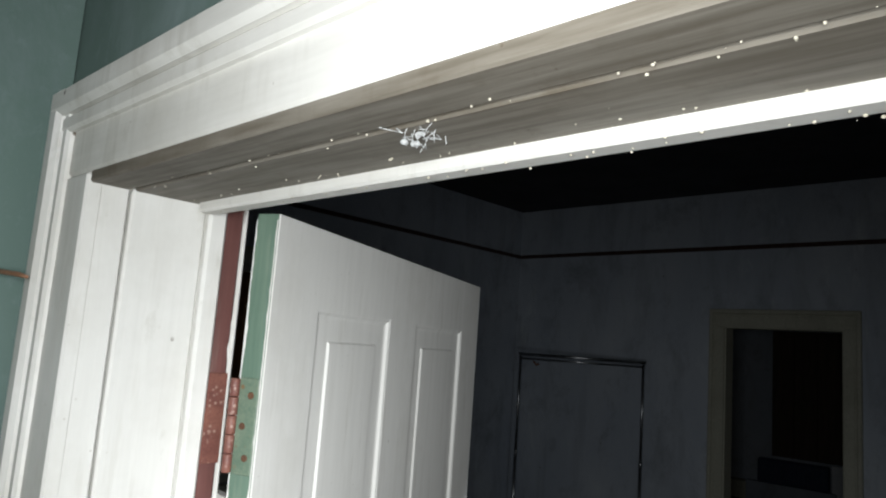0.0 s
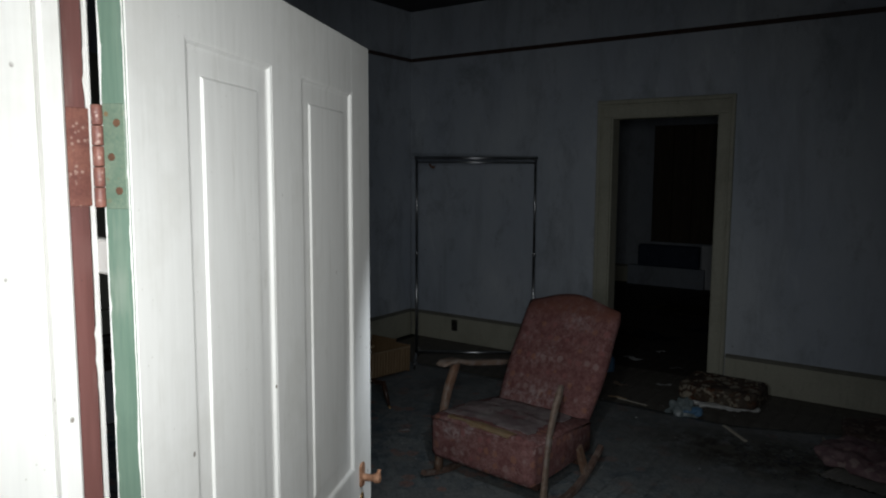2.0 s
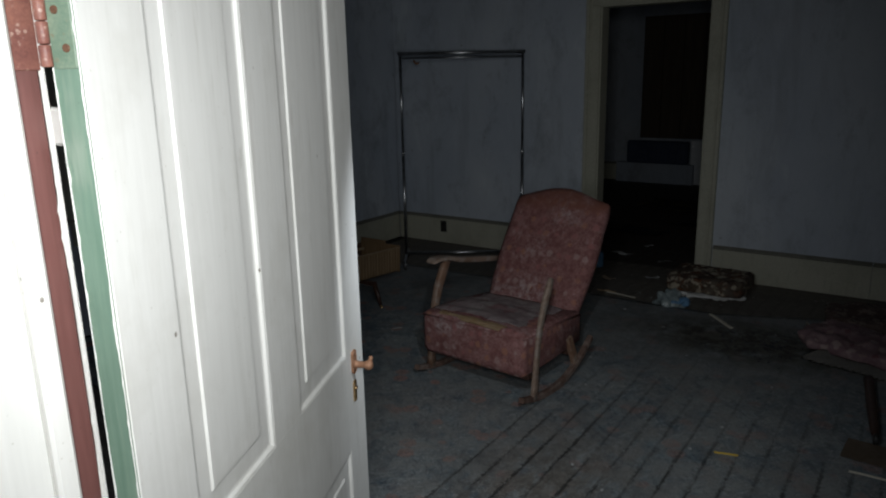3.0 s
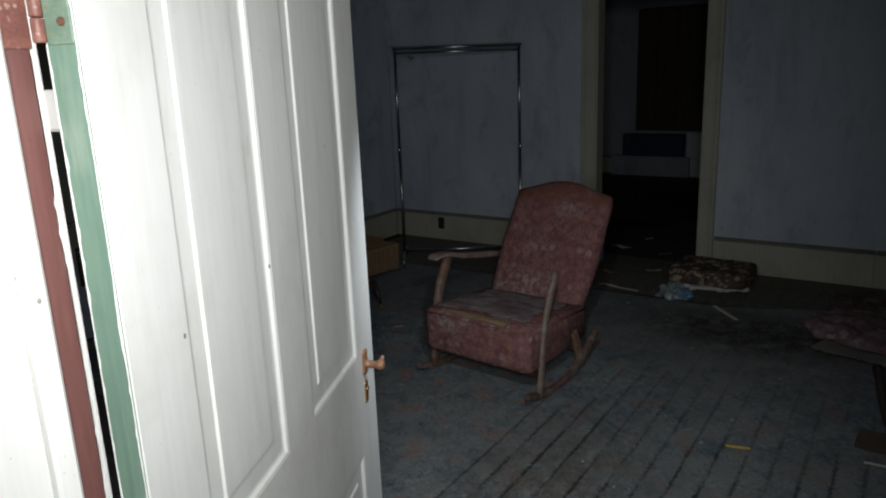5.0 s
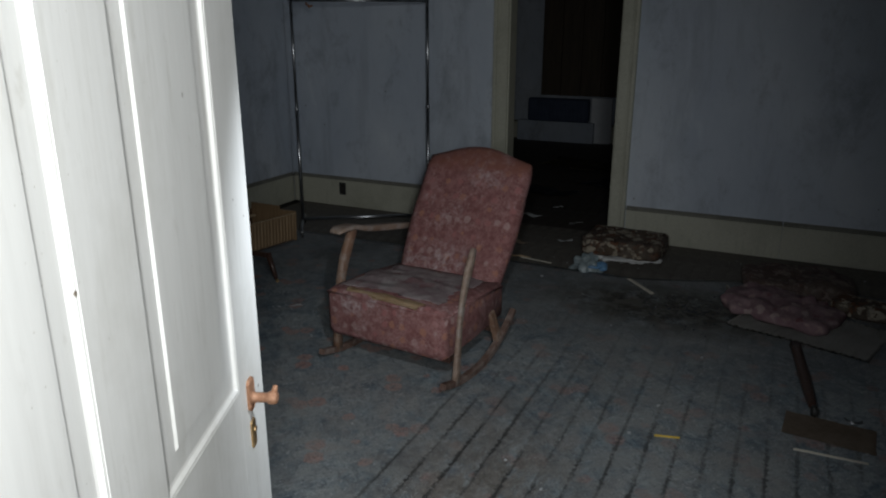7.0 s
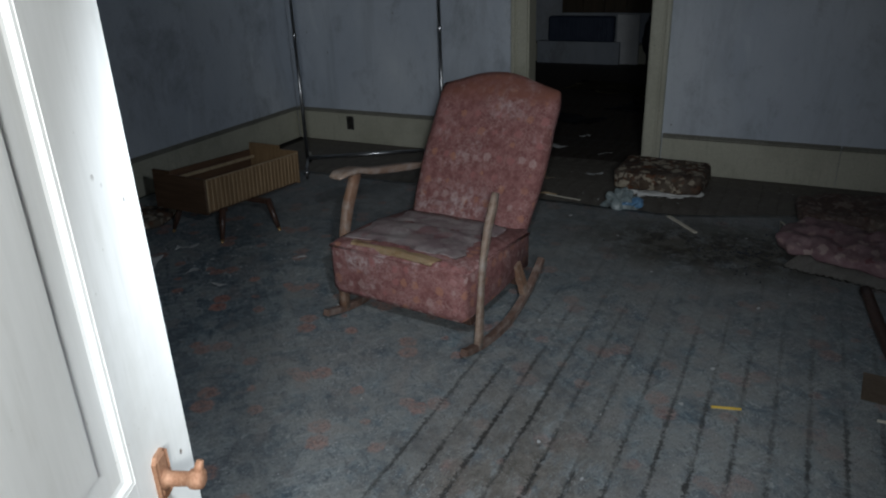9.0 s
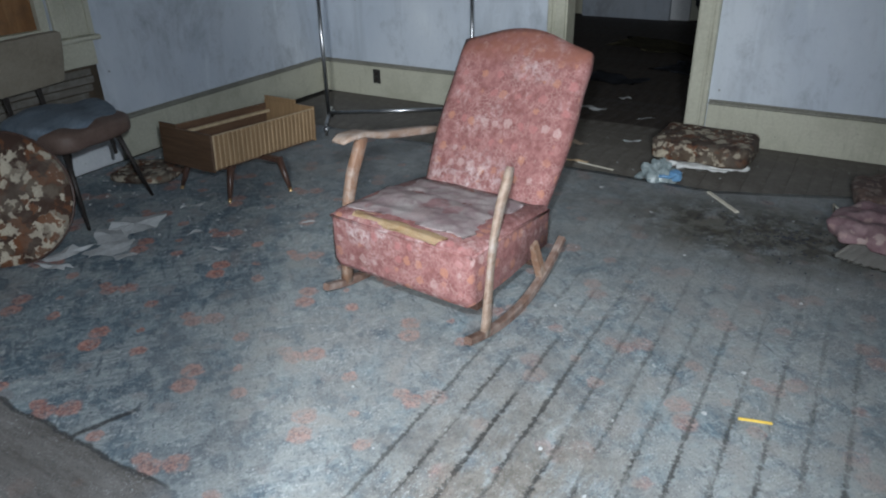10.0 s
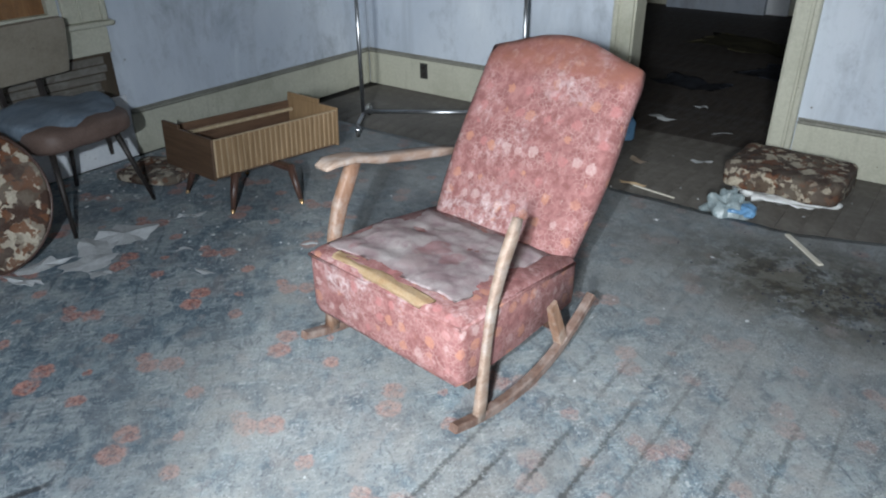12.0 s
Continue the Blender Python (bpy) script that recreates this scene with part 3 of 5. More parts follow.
def tube(bm, pts, radii, seg=10, flat=1.0, cap=True):
    """A swept round or flattened bar through the points."""
    pts = [Vector(p) for p in pts]
    if not hasattr(radii, "__len__"):
        radii = [radii] * len(pts)
    rings, side = [], None
    for i, p in enumerate(pts):
        d = (pts[min(i + 1, len(pts) - 1)] - pts[max(i - 1, 0)]).normalized()
        if side is None:
            side = d.cross(Vector((0, 0, 1)))
            if side.length < 0.05:
                side = d.cross(Vector((0, 1, 0)))
        side = (side - d * side.dot(d)).normalized()
        up = side.cross(d)
        rings.append([bm.verts.new(p + radii[i] * (side * math.cos(a) + up * flat * math.sin(a))) for a in (2 * math.pi * k / seg for k in range(seg))])
    for a, b in zip(rings, rings[1:]):
        for k in range(seg):
            bm.faces.new((a[k], a[(k + 1) % seg], b[(k + 1) % seg], b[k]))
    if cap:
        bm.faces.new(rings[0][::-1])
        bm.faces.new(rings[-1])
    return bm


def bar(bm, pts, w, t):
    """A rectangular bar, w wide across x and t thick, through points in a y-z plane."""
    rings = []
    for i, p in enumerate(pts):
        p = Vector(p)
        d = (Vector(pts[min(i + 1, len(pts) - 1)]) - Vector(pts[max(i - 1, 0)])).normalized()
        n = Vector((1, 0, 0)).cross(d)
        wi = w[i] if hasattr(w, "__len__") else w
        ti = t[i] if hasattr(t, "__len__") else t
        c = 0.25
        prof = [(-1, -1 + c), (-1, 1 - c), (-1 + c, 1), (1 - c, 1), (1, 1 - c), (1, -1 + c), (1 - c, -1), (-1 + c, -1)]
        rings.append([bm.verts.new(p + Vector((a * wi / 2, 0, 0)) + n * (b * ti / 2)) for a, b in prof])
    for a, b in zip(rings, rings[1:]):
        for k in range(8):
            bm.faces.new((a[k], b[k], b[(k + 1) % 8], a[(k + 1) % 8]))
    bm.faces.new(rings[0])
    bm.faces.new(rings[-1][::-1])
    return bm


def cushion(bm, size, m, power=4.0, n=22, rough=0.0, seed=0.0, tuft=0.0, freq=7.0):
    """A stuffed block: a superellipsoid with uneven, dented faces."""
    sx, sy, sz = size
    verts = []

    def sp(v, e):
        return math.copysign(abs(v) ** e, v)
    e = 2.0 / power
    for i in range(n + 1):
        t = -math.pi / 2 + math.pi * i / n
        row = []
        for j in range(2 * n):
            p = 2 * math.pi * j / (2 * n)
            v = Vector((sp(math.cos(t), e) * sp(math.cos(p), e), sp(math.cos(t), e) * sp(math.sin(p), e), sp(math.sin(t), e)))
            w = Vector((v.x * sx / 2, v.y * sy / 2, v.z * sz / 2))
            if rough:
                w += v.normalized() * rough * noise.noise(w * freq + Vector((seed, seed, 0)))
            if tuft:
                w.z *= 1 - tuft * (0.5 + 0.5 * math.cos(w.x * 34) * math.cos(w.y * 34))
            row.append(bm.verts.new(m @ w))
        verts.append(row)
    for a, b in zip(verts, verts[1:]):
        for k in range(2 * n):
            bm.faces.new((a[k], a[(k + 1) % (2 * n)], b[(k + 1) % (2 * n)], b[k]))
    bmesh.ops.remove_doubles(bm, verts=bm.verts, dist=1e-5)
    return bm


def sheet(bm, w, h, nx, ny, m, lift, ragged=0.0, thick=0.0):
    """A crumpled sheet: lift(u, v) gives its height; ragged eats the rim."""
    grid = {}
    for i in range(nx + 1):
        for j in range(ny + 1):
            x, y = (i / nx - 0.5) * w, (j / ny - 0.5) * h
            a = math.atan2(y, x)
            k = 1 + ragged * (noise.noise(Vector((math.cos(a) * 1.7 + w * 9, math.sin(a) * 1.7, h * 5))) + 0.5 * noise.noise(Vector((math.cos(a) * 5, math.sin(a) * 5 + w, h))))
            grid[i, j] = bm.verts.new(m @ Vector((x * k, y * k, lift(x, y))))
    faces = [bm.faces.new((grid[i, j], grid[i + 1, j], grid[i + 1, j + 1], grid[i, j + 1])) for i in range(nx) for j in range(ny)]
    if thick:
        bmesh.ops.solidify(bm, geom=faces, thickness=thick)
    return bm


def turned(bm, profile, m, seg=14):
    """A turned body: (radius, height) pairs round the local z axis."""
    rings = [[bm.verts.new(m @ Vector((r * math.cos(a), r * math.sin(a), z))) for a in (2 * math.pi * k / seg for k in range(seg))] for r, z in profile]
    for a, b in zip(rings, rings[1:]):
        for k in range(seg):
            bm.faces.new((a[k], a[(k + 1) % seg], b[(k + 1) % seg], b[k]))
    bm.faces.new(rings[0][::-1])
    bm.faces.new(rings[-1])
    return bm


# ---- the shell: hall, room, back room ----
XL, XR, YN, YF, ZC = -3.94, 2.6, 0.865, 6.315, 3.35      # room
YH = 0.675                                               # hall face of the doorway wall
DL, DR, DZ = -0.190, 0.72, 2.02                          # near doorway
FL_, FR_, FZ = -1.745, -0.85, 2.20                       # far doorway
YB = 6.455                                               # back room's near face
BX0, BX1, BY1 = -4.3, 1.2, 11.3


def wall_x(name, y0, y1, x0, x1, z1, hole, material, label):
    """A wall along x with one opening (hx0, hx1, hz0, hz1)."""
    hx0, hx1, hz0, hz1 = hole
    bm = boxes(((x0, y0, 0), (hx0, y1, z1)), ((hx1, y0, 0), (x1, y1, z1)), ((hx0, y0, hz1), (hx1, y1, z1)), bevel=0)
    if hz0 > 0:
        box(bm, (hx0, y0, 0), (hx1, y1, hz0))
    return structure(name, bm, material, label, "wall")


wall_x("wall_near", YH + 0.095, YN, XL - 0.15, XR, ZC, (DL - 0.031, DR + 0.03, 0, DZ + 0.021), M["wall"], "pale blue-grey plaster wall round the doorway")
wall_x("wall_hall", YH, YH + 0.095, -0.37, 1.9, ZC, (DL - 0.031, DR + 0.03, 0, DZ + 0.021), M["green_wall"], "dull green painted plaster wall of the hall")
structure("wall_hall_side", boxes(((-0.52, -1.6, 0), (-0.348, YH - 0.002, ZC)), bevel=0), M["green_wall"], "dark green painted plaster side wall of the hall", "wall")
structure("wall_hall_right", boxes(((1.9, -1.6, 0), (2.05, YH + 0.09, ZC)), bevel=0), M["green_wall"], "dark green painted plaster wall of the hall", "wall")
structure("wall_hall_back", boxes(((-0.5, -1.75, 0), (2.05, -1.6, ZC)), bevel=0), M["green_wall"], "dark green painted plaster end wall of the hall", "wall")
wall_x("wall_far", YF, YB, XL - 0.15, XR, ZC, (FL_, FR_, 0, FZ), M["wall"], "stained pale blue-grey plaster wall with a doorway")
structure("wall_right", boxes(((XR, YN, 0), (XR + 0.15, YF, ZC)), bevel=0), M["wall"], "pale blue-grey plaster wall", "wall")
WY0, WY1, WZ0, WZ1 = 3.02, 3.97, 0.80, 2.35               # window in the left wall
bm = boxes(((XL - 0.15, YN, 0), (XL, WY0, ZC)), ((XL - 0.15, WY1, 0), (XL, YF, ZC)), ((XL - 0.15, WY0, WZ1), (XL, WY1, ZC)), ((XL - 0.15, WY0, 0), (XL, WY1, WZ0)), bevel=0)
structure("wall_window", bm, M["wall"], "stained pale blue-grey plaster wall with a boarded window", "wall")
structure("wall_back_left", boxes(((BX0 - 0.1, YB, 0), (BX0, BY1, ZC)), bevel=0), M["backwall"], "plaster wall of the back room, coloured darker for its low light", "wall")
structure("wall_back_right", boxes(((BX1, YB, 0), (BX1 + 0.1, BY1, ZC)), bevel=0), M["backwall"], "plaster wall of the back room, coloured darker for its low light", "wall")
structure("wall_back_end", boxes(((BX0 - 0.1, BY1, 0), (BX1 + 0.1, BY1 + 0.1, ZC)), bevel=0), M["backwall"], "plaster end wall of the back room, coloured darker for its low light", "wall")
structure("ceiling", boxes(((BX0 - 0.2, -1.8, ZC), (XR + 0.2, BY1 + 0.2, ZC + 0.1)), bevel=0), M["ceiling"], "stained plaster ceiling, coloured near black as if out of the lamp's beam", "ceiling")

# picture rail round the room
ZR = 2.845


def picture_rail(lo, hi):
    bm = boxes(((lo[0], lo[1], ZR), (hi[0], hi[1], ZR + 0.036)), bevel=0.008)
    return structure("trim", bm, M["leg"], "thin dark brown picture rail on the wall", "picture rail")


picture_rail((XL + 0.024, YF - 0.024), (XR, YF))
picture_rail((XL, YN + 0.03), (XL + 0.024, YF))

floor = structure("floor", boxes(((BX0 - 0.2, -1.7, -0.08), (XR + 0.2, BY1 + 0.1, -0.022)), bevel=0), M["subfloor"], "old brown board floor, dusty and worn", "floor")

# baseboards with a moulded cap
BH = 0.28


def baseboard(lo, hi, ax, sign):
    """One run; ax is the axis that it faces along."""
    bm = bmesh.new()
    lo, hi = list(lo), list(hi)

    def slab(z0, z1, t, bev):
        a, b = lo[:], hi[:]
        if sign > 0:
            b[ax] = a[ax] + t
        else:
            a[ax] = b[ax] - t
        box(bm, (*a, z0), (*b, z1), bev)
    slab(0, BH - 0.034, 0.015, 0.002)
    run = structure("baseboard", bm, M["cream"], "tall cream painted wooden baseboard, darker along its cap", "baseboard")
    bm = bmesh.new()
    slab(BH - 0.032, BH - 0.012, 0.026, 0.006)
    slab(BH - 0.012, BH, 0.017, 0.005)
    part("cap", bm, M["cap"], run, "darker moulded cap")
    return run


baseboard((XL, 4.23), (XL, YF - 0.018), 0, 1)
baseboard((XL, YN), (XL, 2.76), 0, 1)
baseboard((XL + 0.016, YF), (-1.875, YF), 1, -1)
baseboard((-0.722, YF), (0.40, YF), 1, -1)
baseboard((0.402, YF), (XR, YF), 1, -1)
baseboard((BX0, BY1), (BX1, BY1), 1, -1)


def casing_x(name, y, sign, x0, x1, z1, w, material, head, label, t=0.022, cap=0.02):
    """Door trim on a wall along x: two legs and a head, each with a raised outer moulding."""
    th = thing(name, pose(0, 0, 0), label, "door trim", kind="structure")

    def slab(bm, lo, hi, t, bev):
        a, b = (y - t, y) if sign < 0 else (y, y + t)
        box(bm, (lo[0], a, lo[1]), (hi[0], b, hi[1]), bev)
    for s, xe in ((-1, x0), (1, x1)):
        bm = bmesh.new()
        xo = xe + s * w
        slab(bm, (min(xe, xo), 0), (max(xe, xo), z1), t, 0.003)
        m = xo - s * cap * 1.6
        slab(bm, (min(m, xo), 0), (max(m, xo), z1 + head), t + 0.017, 0.006)
        m2 = m - s * 0.018
        slab(bm, (min(m, m2), 0), (max(m, m2), z1 + head - 0.03), t + 0.008, 0.004)
        part("casing_leg", bm, material, th)
    bm = bmesh.new()
    slab(bm, (x0 - w + cap * 1.6, z1 + 0.001), (x1 + w - cap * 1.6, z1 + head), t - 0.001, 0.003)
    slab(bm, (x0 - w + 0.001, z1 + head - cap * 1.8), (x1 + w - 0.001, z1 + head - 0.001), t + 0.018, 0.007)
    slab(bm, (x0 - w + 0.02, z1 + head - cap * 2.9), (x1 + w - 0.02, z1 + head - cap * 1.85), t + 0.009, 0.004)
    part("casing_head", bm, M["white_h"] if material is M["white"] else material, th)
    return th


casing_x("trim_hall", YH, -1, DL, DR, DZ, 0.116, M["white"], 0.114, "cream-white painted door casing, chipped and grimy", 0.02)
casing_x("trim_room", YN, 1, DL - 0.06, DR, DZ, 0.12, M["cream"], 0.12, "cream painted door casing")
casing_x("trim_far", YF, -1, FL_, FR_, FZ, 0.122, M["cream"], 0.145, "cream painted door casing round an open doorway", 0.022)
casing_x("trim_back", YB, 1, FL_, FR_, FZ, 0.122, M["cream"], 0.145, "cream painted door casing")

# door linings
jamb = thing("door_lining", pose(0, 0, 0), "white painted door lining with an oxblood red rebate", "door frame", kind="structure")
part("lining_board", boxes(((DL - 0.03, YH - 0.018, 0), (DL - 0.001, 0.7055, DZ - 0.001)), bevel=0.002), M["white"], jamb)
part("lining_board", boxes(((DL - 0.03, 0.7095, 0), (DL - 0.001, 0.806, DZ - 0.001))), M["white"], jamb)
part("stop_strip", boxes(((DL - 0.02, 0.8065, 0), (DL + 0.008, 0.8325, DZ - 0.012)), bevel=0.004), M["white"], jamb)
part("rebate", boxes(((DL - 0.03, 0.833, 0), (DL - 0.006, 0.8635, DZ + 0.004))), M["red"], jamb, "oxblood red painted rebate with chipped edges")
part("rebate_edge", boxes(((DL - 0.03, 0.864, 0), (DL - 0.003, 0.868, DZ)), bevel=0.001), M["white"], jamb)
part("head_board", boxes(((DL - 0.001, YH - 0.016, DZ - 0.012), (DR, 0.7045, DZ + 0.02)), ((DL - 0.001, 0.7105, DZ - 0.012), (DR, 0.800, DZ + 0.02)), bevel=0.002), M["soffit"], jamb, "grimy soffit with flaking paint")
# near-black filler added between the head boards to draw the joint's shade
part("head_gap_shade", boxes(((DL, 0.7048, DZ - 0.005), (DR, 0.7102, DZ + 0.018)), bevel=0), M["subfloor"], jamb, "dark strip standing in for the shade in the joint between the head boards")
part("head_stop", boxes(((DL + 0.011, 0.7875, DZ - 0.024), (DR, 0.812, DZ + 0.01)), bevel=0.003), M["white_h"], jamb)
part("lining_board", boxes(((DR, YH - 0.018, 0), (DR + 0.03, YN, DZ))), M["white"], jamb)
part("head_rebate", boxes(((DL, 0.813, DZ - 0.004), (DR, YN, DZ + 0.02))), M["red"], jamb)
part("corner_block", boxes(((-0.249, 0.8665, 1.598), (-0.165, 0.886, 1.640)), bevel=0.003), M["white"], jamb, "small white painted block behind the door gap")
far_lining = thing("door_lining", pose(0, 0, 0), "cream painted lining of the far doorway", "door frame", kind="structure")
for lo, hi in (((FL_ - 0.02, YF - 0.005, 0), (FL_ + 0.012, YB + 0.005, FZ)), ((FR_ - 0.012, YF - 0.005, 0), (FR_ + 0.02, YB + 0.005, FZ)), ((FL_ + 0.012, YF - 0.005, FZ - 0.012), (FR_ - 0.012, YB + 0.005, FZ + 0.01))):
    part("lining_board", boxes((lo, hi)), M["cream"], far_lining)

# flakes of paint and dust threads on the soffit
flakes = bmesh.new()
rng = random.Random(4)
for i in range(120):
    x, y = rng.uniform(DL, DR), rng.choice((rng.gauss(0.709, 0.006), rng.gauss(0.782, 0.012), rng.gauss(0.80, 0.01)))
    z = DZ - 0.012 - (0.012 if y > 0.787 else 0)
    s = rng.uniform(0.0004, 0.0016)
    cushion(flakes, (s * 2, s * 1.4, s * 1.6), pose(x, min(y, 0.815), z - s * 0.3, rng.uniform(0, 90), 0, rng.uniform(0, 180)), 2.0, 3)
tagged(mesh_object("paint_flakes", flakes, M["stick"]), "small pale flakes of paint and webs clinging to the door head", "paint flakes", kind="stuff")
web = bmesh.new()
for i in range(16):
    a = Vector((0.285 + rng.gauss(0, 0.010), 0.722 + rng.gauss(0, 0.008), DZ - 0.012))
    tube(web, [a, a + Vector((rng.gauss(0, 0.004), rng.gauss(0, 0.004), -rng.uniform(0.003, 0.008))), a + Vector((rng.gauss(0, 0.007), rng.gauss(0, 0.006), -rng.uniform(0.004, 0.013)))], 0.00035, 4)
for i in range(5):
    cushion(web, (0.006, 0.005, 0.004), pose(0.285 + rng.gauss(0, 0.006), 0.724 + rng.gauss(0, 0.004), DZ - 0.014 - rng.uniform(0, 0.006)), 2.0, 6, 0.003, i, 0, 200)
tagged(mesh_object("cobweb", web, M["paper"]), "pale tuft of cobweb hanging from the door head", "cobweb", kind="stuff")

# nail in the hall wall
nail = tube(bmesh.new(), [(-0.375, 0.597, 1.906), (-0.28, 0.625, 1.898), (-0.262, 0.63, 1.895)], [0.0035, 0.003, 0.002], 8)
tagged(mesh_object("nail", nail, M["rust"], True), "bent rusty nail sticking out of the hall wall", "nail")

# ---- the open panel door ----
DOOR = pose(-0.097, 0.856, 0.012, 0, 0, 114.0)      # local x runs along the door, -y is the face seen from the hall
door = thing("door_1", DOOR, "white painted four-panel wooden door standing open, scuffed and grimy", "door", kind="structure")
DW, DH, DT = 0.884, 1.988, 0.033
stile, rail_t, lock0, lock1, rail_b, mid0, mid1 = 0.117, 1.878, 0.808, 1.04, 0.19, 0.368, 0.488
part("stile", boxes(((0.0015, 0, 0), (stile, DT, DH)), bevel=0.0002), M["white"], door)
part("stile", boxes(((DW - stile - 0.004, 0, 0), (DW, DT, DH)), bevel=0.0003), M["white"], door)
part("muntin", boxes(((mid0, 0.0001, rail_b), (mid1, DT - 0.0001, lock0)), ((mid0, 0.0001, lock1), (mid1, DT - 0.0001, rail_t)), bevel=0.0002), M["white"], door)
part("rail", boxes(((stile, 0.00008, rail_t), (DW - stile - 0.004, DT - 0.00008, DH)), bevel=0.0001), M["white"], door)
part("rail", boxes(((stile, 0.00008, lock0), (DW - stile - 0.004, DT - 0.00008, lock1)), bevel=0.0001), M["white"], door)
part("rail", boxes(((stile, 0.00008, 0), (DW - stile - 0.004, DT - 0.00008, rail_b)), bevel=0.0001), M["white"], door)
part("hinge_edge", boxes(((-0.0015, 0.0015, 0), (0.001, DT - 0.0015, DH)), bevel=0.0005), M["green"], door, "green painted hinge edge of the door")


def panel(x0, x1, z0, z1):
    """A fielded panel: sunk, with a raised middle and an ogee strip round it, on both faces."""
    bm = bmesh.new()
    rings = []
    for inset, y in ((0, 0.0006), (0.004, 0.0012), (0.008, 0.0055), (0.012, 0.0066), (0.044, 0.0060), (0.0475, 0.0030), (0.0535, 0.0028)):
        rings.append([bm.verts.new((x, y, z)) for x, z in ((x0 + inset, z0 + inset), (x1 - inset, z0 + inset), (x1 - inset, z1 - inset), (x0 + inset, z1 - inset))])
    for a, b in zip(rings, rings[1:]):
        for k in range(4):
            bm.faces.new((a[k], a[(k + 1) % 4], b[(k + 1) % 4], b[k]))
    bm.faces.new(rings[-1])
    back = [bm.verts.new((v.co.x, DT - 0.012, v.co.z)) for v in rings[0]]
    bm.faces.new(back[::-1])
    for k in range(4):
        bm.faces.new((rings[0][(k + 1) % 4], rings[0][k], back[k], back[(k + 1) % 4]))
    bmesh.ops.recalc_face_normals(bm, faces=bm.faces)
    return bm


for a, b in ((stile, mid0), (mid1, DW - stile - 0.004)):
    part("panel", panel(a, b, lock1, rail_t), M["white"], door)
    part("panel", panel(a, b, rail_b, lock0), M["white"], door)
for z0 in (1.668, 0.25):
    leaf = part("hinge", boxes(((-0.0035, 0.003, z0), (-0.0005, DT - 0.003, z0 + 0.115)), bevel=0.001), M["green_rust"], door, "green painted butt hinge with rusty screws")
    bm = bmesh.new()
    for k in range(5):
        z = z0 + 0.002 + k * 0.0225
        turned(bm, [(0.0056, 0), (0.0062, 0.001), (0.0062, 0.0205), (0.0056, 0.0215)], pose(-0.007, DT + 0.001, z), 10)
    part("hinge_knuckle", bm, M["red_chipped"], leaf, "chipped rusty hinge knuckle", True)
    bm = bmesh.new()
    for k in range(3):
        turned(bm, [(0.0045, 0), (0.0035, 0.0014)], Matrix.Translation((-0.0036, DT / 2 + (0.004 if k % 2 else -0.004), z0 + 0.02 + 0.037 * k)) @ pose(0, 0, 0, 0, -90, 0), 10)
    part("screw", bm, M["rust_dark"], leaf)


def paint_edge(at, x, y0, side, z1, seed):
    """A ragged line of white paint creeping over an edge, on the plane at x."""
    bm = bmesh.new()
    last = None
    for k in range(int(z1 / 0.008)):
        z = 0.004 + k * 0.008
        w = 0.0012 + max(0.0, 0.0042 * noise.noise(Vector((z * 9, seed, 0)))) + max(0.0, 0.003 * noise.noise(Vector((z * 60, seed, 4))))
        pair = [bm.verts.new((x, y0, z)), bm.verts.new((x, y0 + side * w, z)), bm.verts.new((x - 0.0006, y0 + side * w, z)), bm.verts.new((x - 0.0006, y0, z))]
        if last:
            for a in range(4):
                b = (a + 1) % 4
                bm.faces.new((last[a], last[b], pair[b], pair[a]))
        last = pair
    bmesh.ops.recalc_face_normals(bm, faces=bm.faces)
    return part("paint_edge", bm, M["white"], at, "ragged white paint line along the edge")


paint_edge(door, -0.0018, 0.0008, 1, DH, 1.0)
paint_edge(door, -0.0018, DT - 0.0008, -1, DH, 5.0)
paint_edge(jamb, DL - 0.0050, 0.8328, 1, DZ - 0.02, 9.0)
paint_edge(jamb, DL - 0.0050, 0.8638, -1, DZ - 0.02, 14.0)
leaf_m = boxes(((DL - 0.007, 0.826, 1.68), (DL - 0.0035, 0.8645, 1.795)), bevel=0.001)
part("hinge_leaf", leaf_m, M["red_chipped"], jamb, "red painted hinge leaf")
bm = bmesh.new()
box(bm, (0.795, -0.005, 0.985), (0.823, 0.001, 1.04), 0.006)
lock = part("rosette", bm, M["rust"], door, "rusty door plate")
knob = bmesh.new()
turned(knob, [(0.012, 0), (0.0085, 0.006), (0.008, 0.026), (0.0105, 0.028), (0.0115, 0.034), (0.0105, 0.041), (0.006, 0.043)], Matrix.Translation((0.809, -0.004, 1.006)) @ pose(0, 0, 0, 90, 0, 0), 18)
tube(knob, [(0.809, -0.038, 1.006), (0.811, -0.041, 1.017), (0.814, -0.043, 1.026)], [0.006, 0.0055, 0.004], 8)
part("knob", knob, M["rust"], door, "rusty door knob", True)
box(bm := bmesh.new(), (0.799, -0.004, 0.915), (0.820, 0.001, 0.965), 0.004)
turned(bm, [(0.006, 0), (0.0045, 0.004)], Matrix.Translation((0.809, -0.003, 0.948)) @ pose(0, 0, 0, 90, 0, 0), 10)
part("keyhole_plate", bm, M["brass"], door, "tarnished keyhole plate")

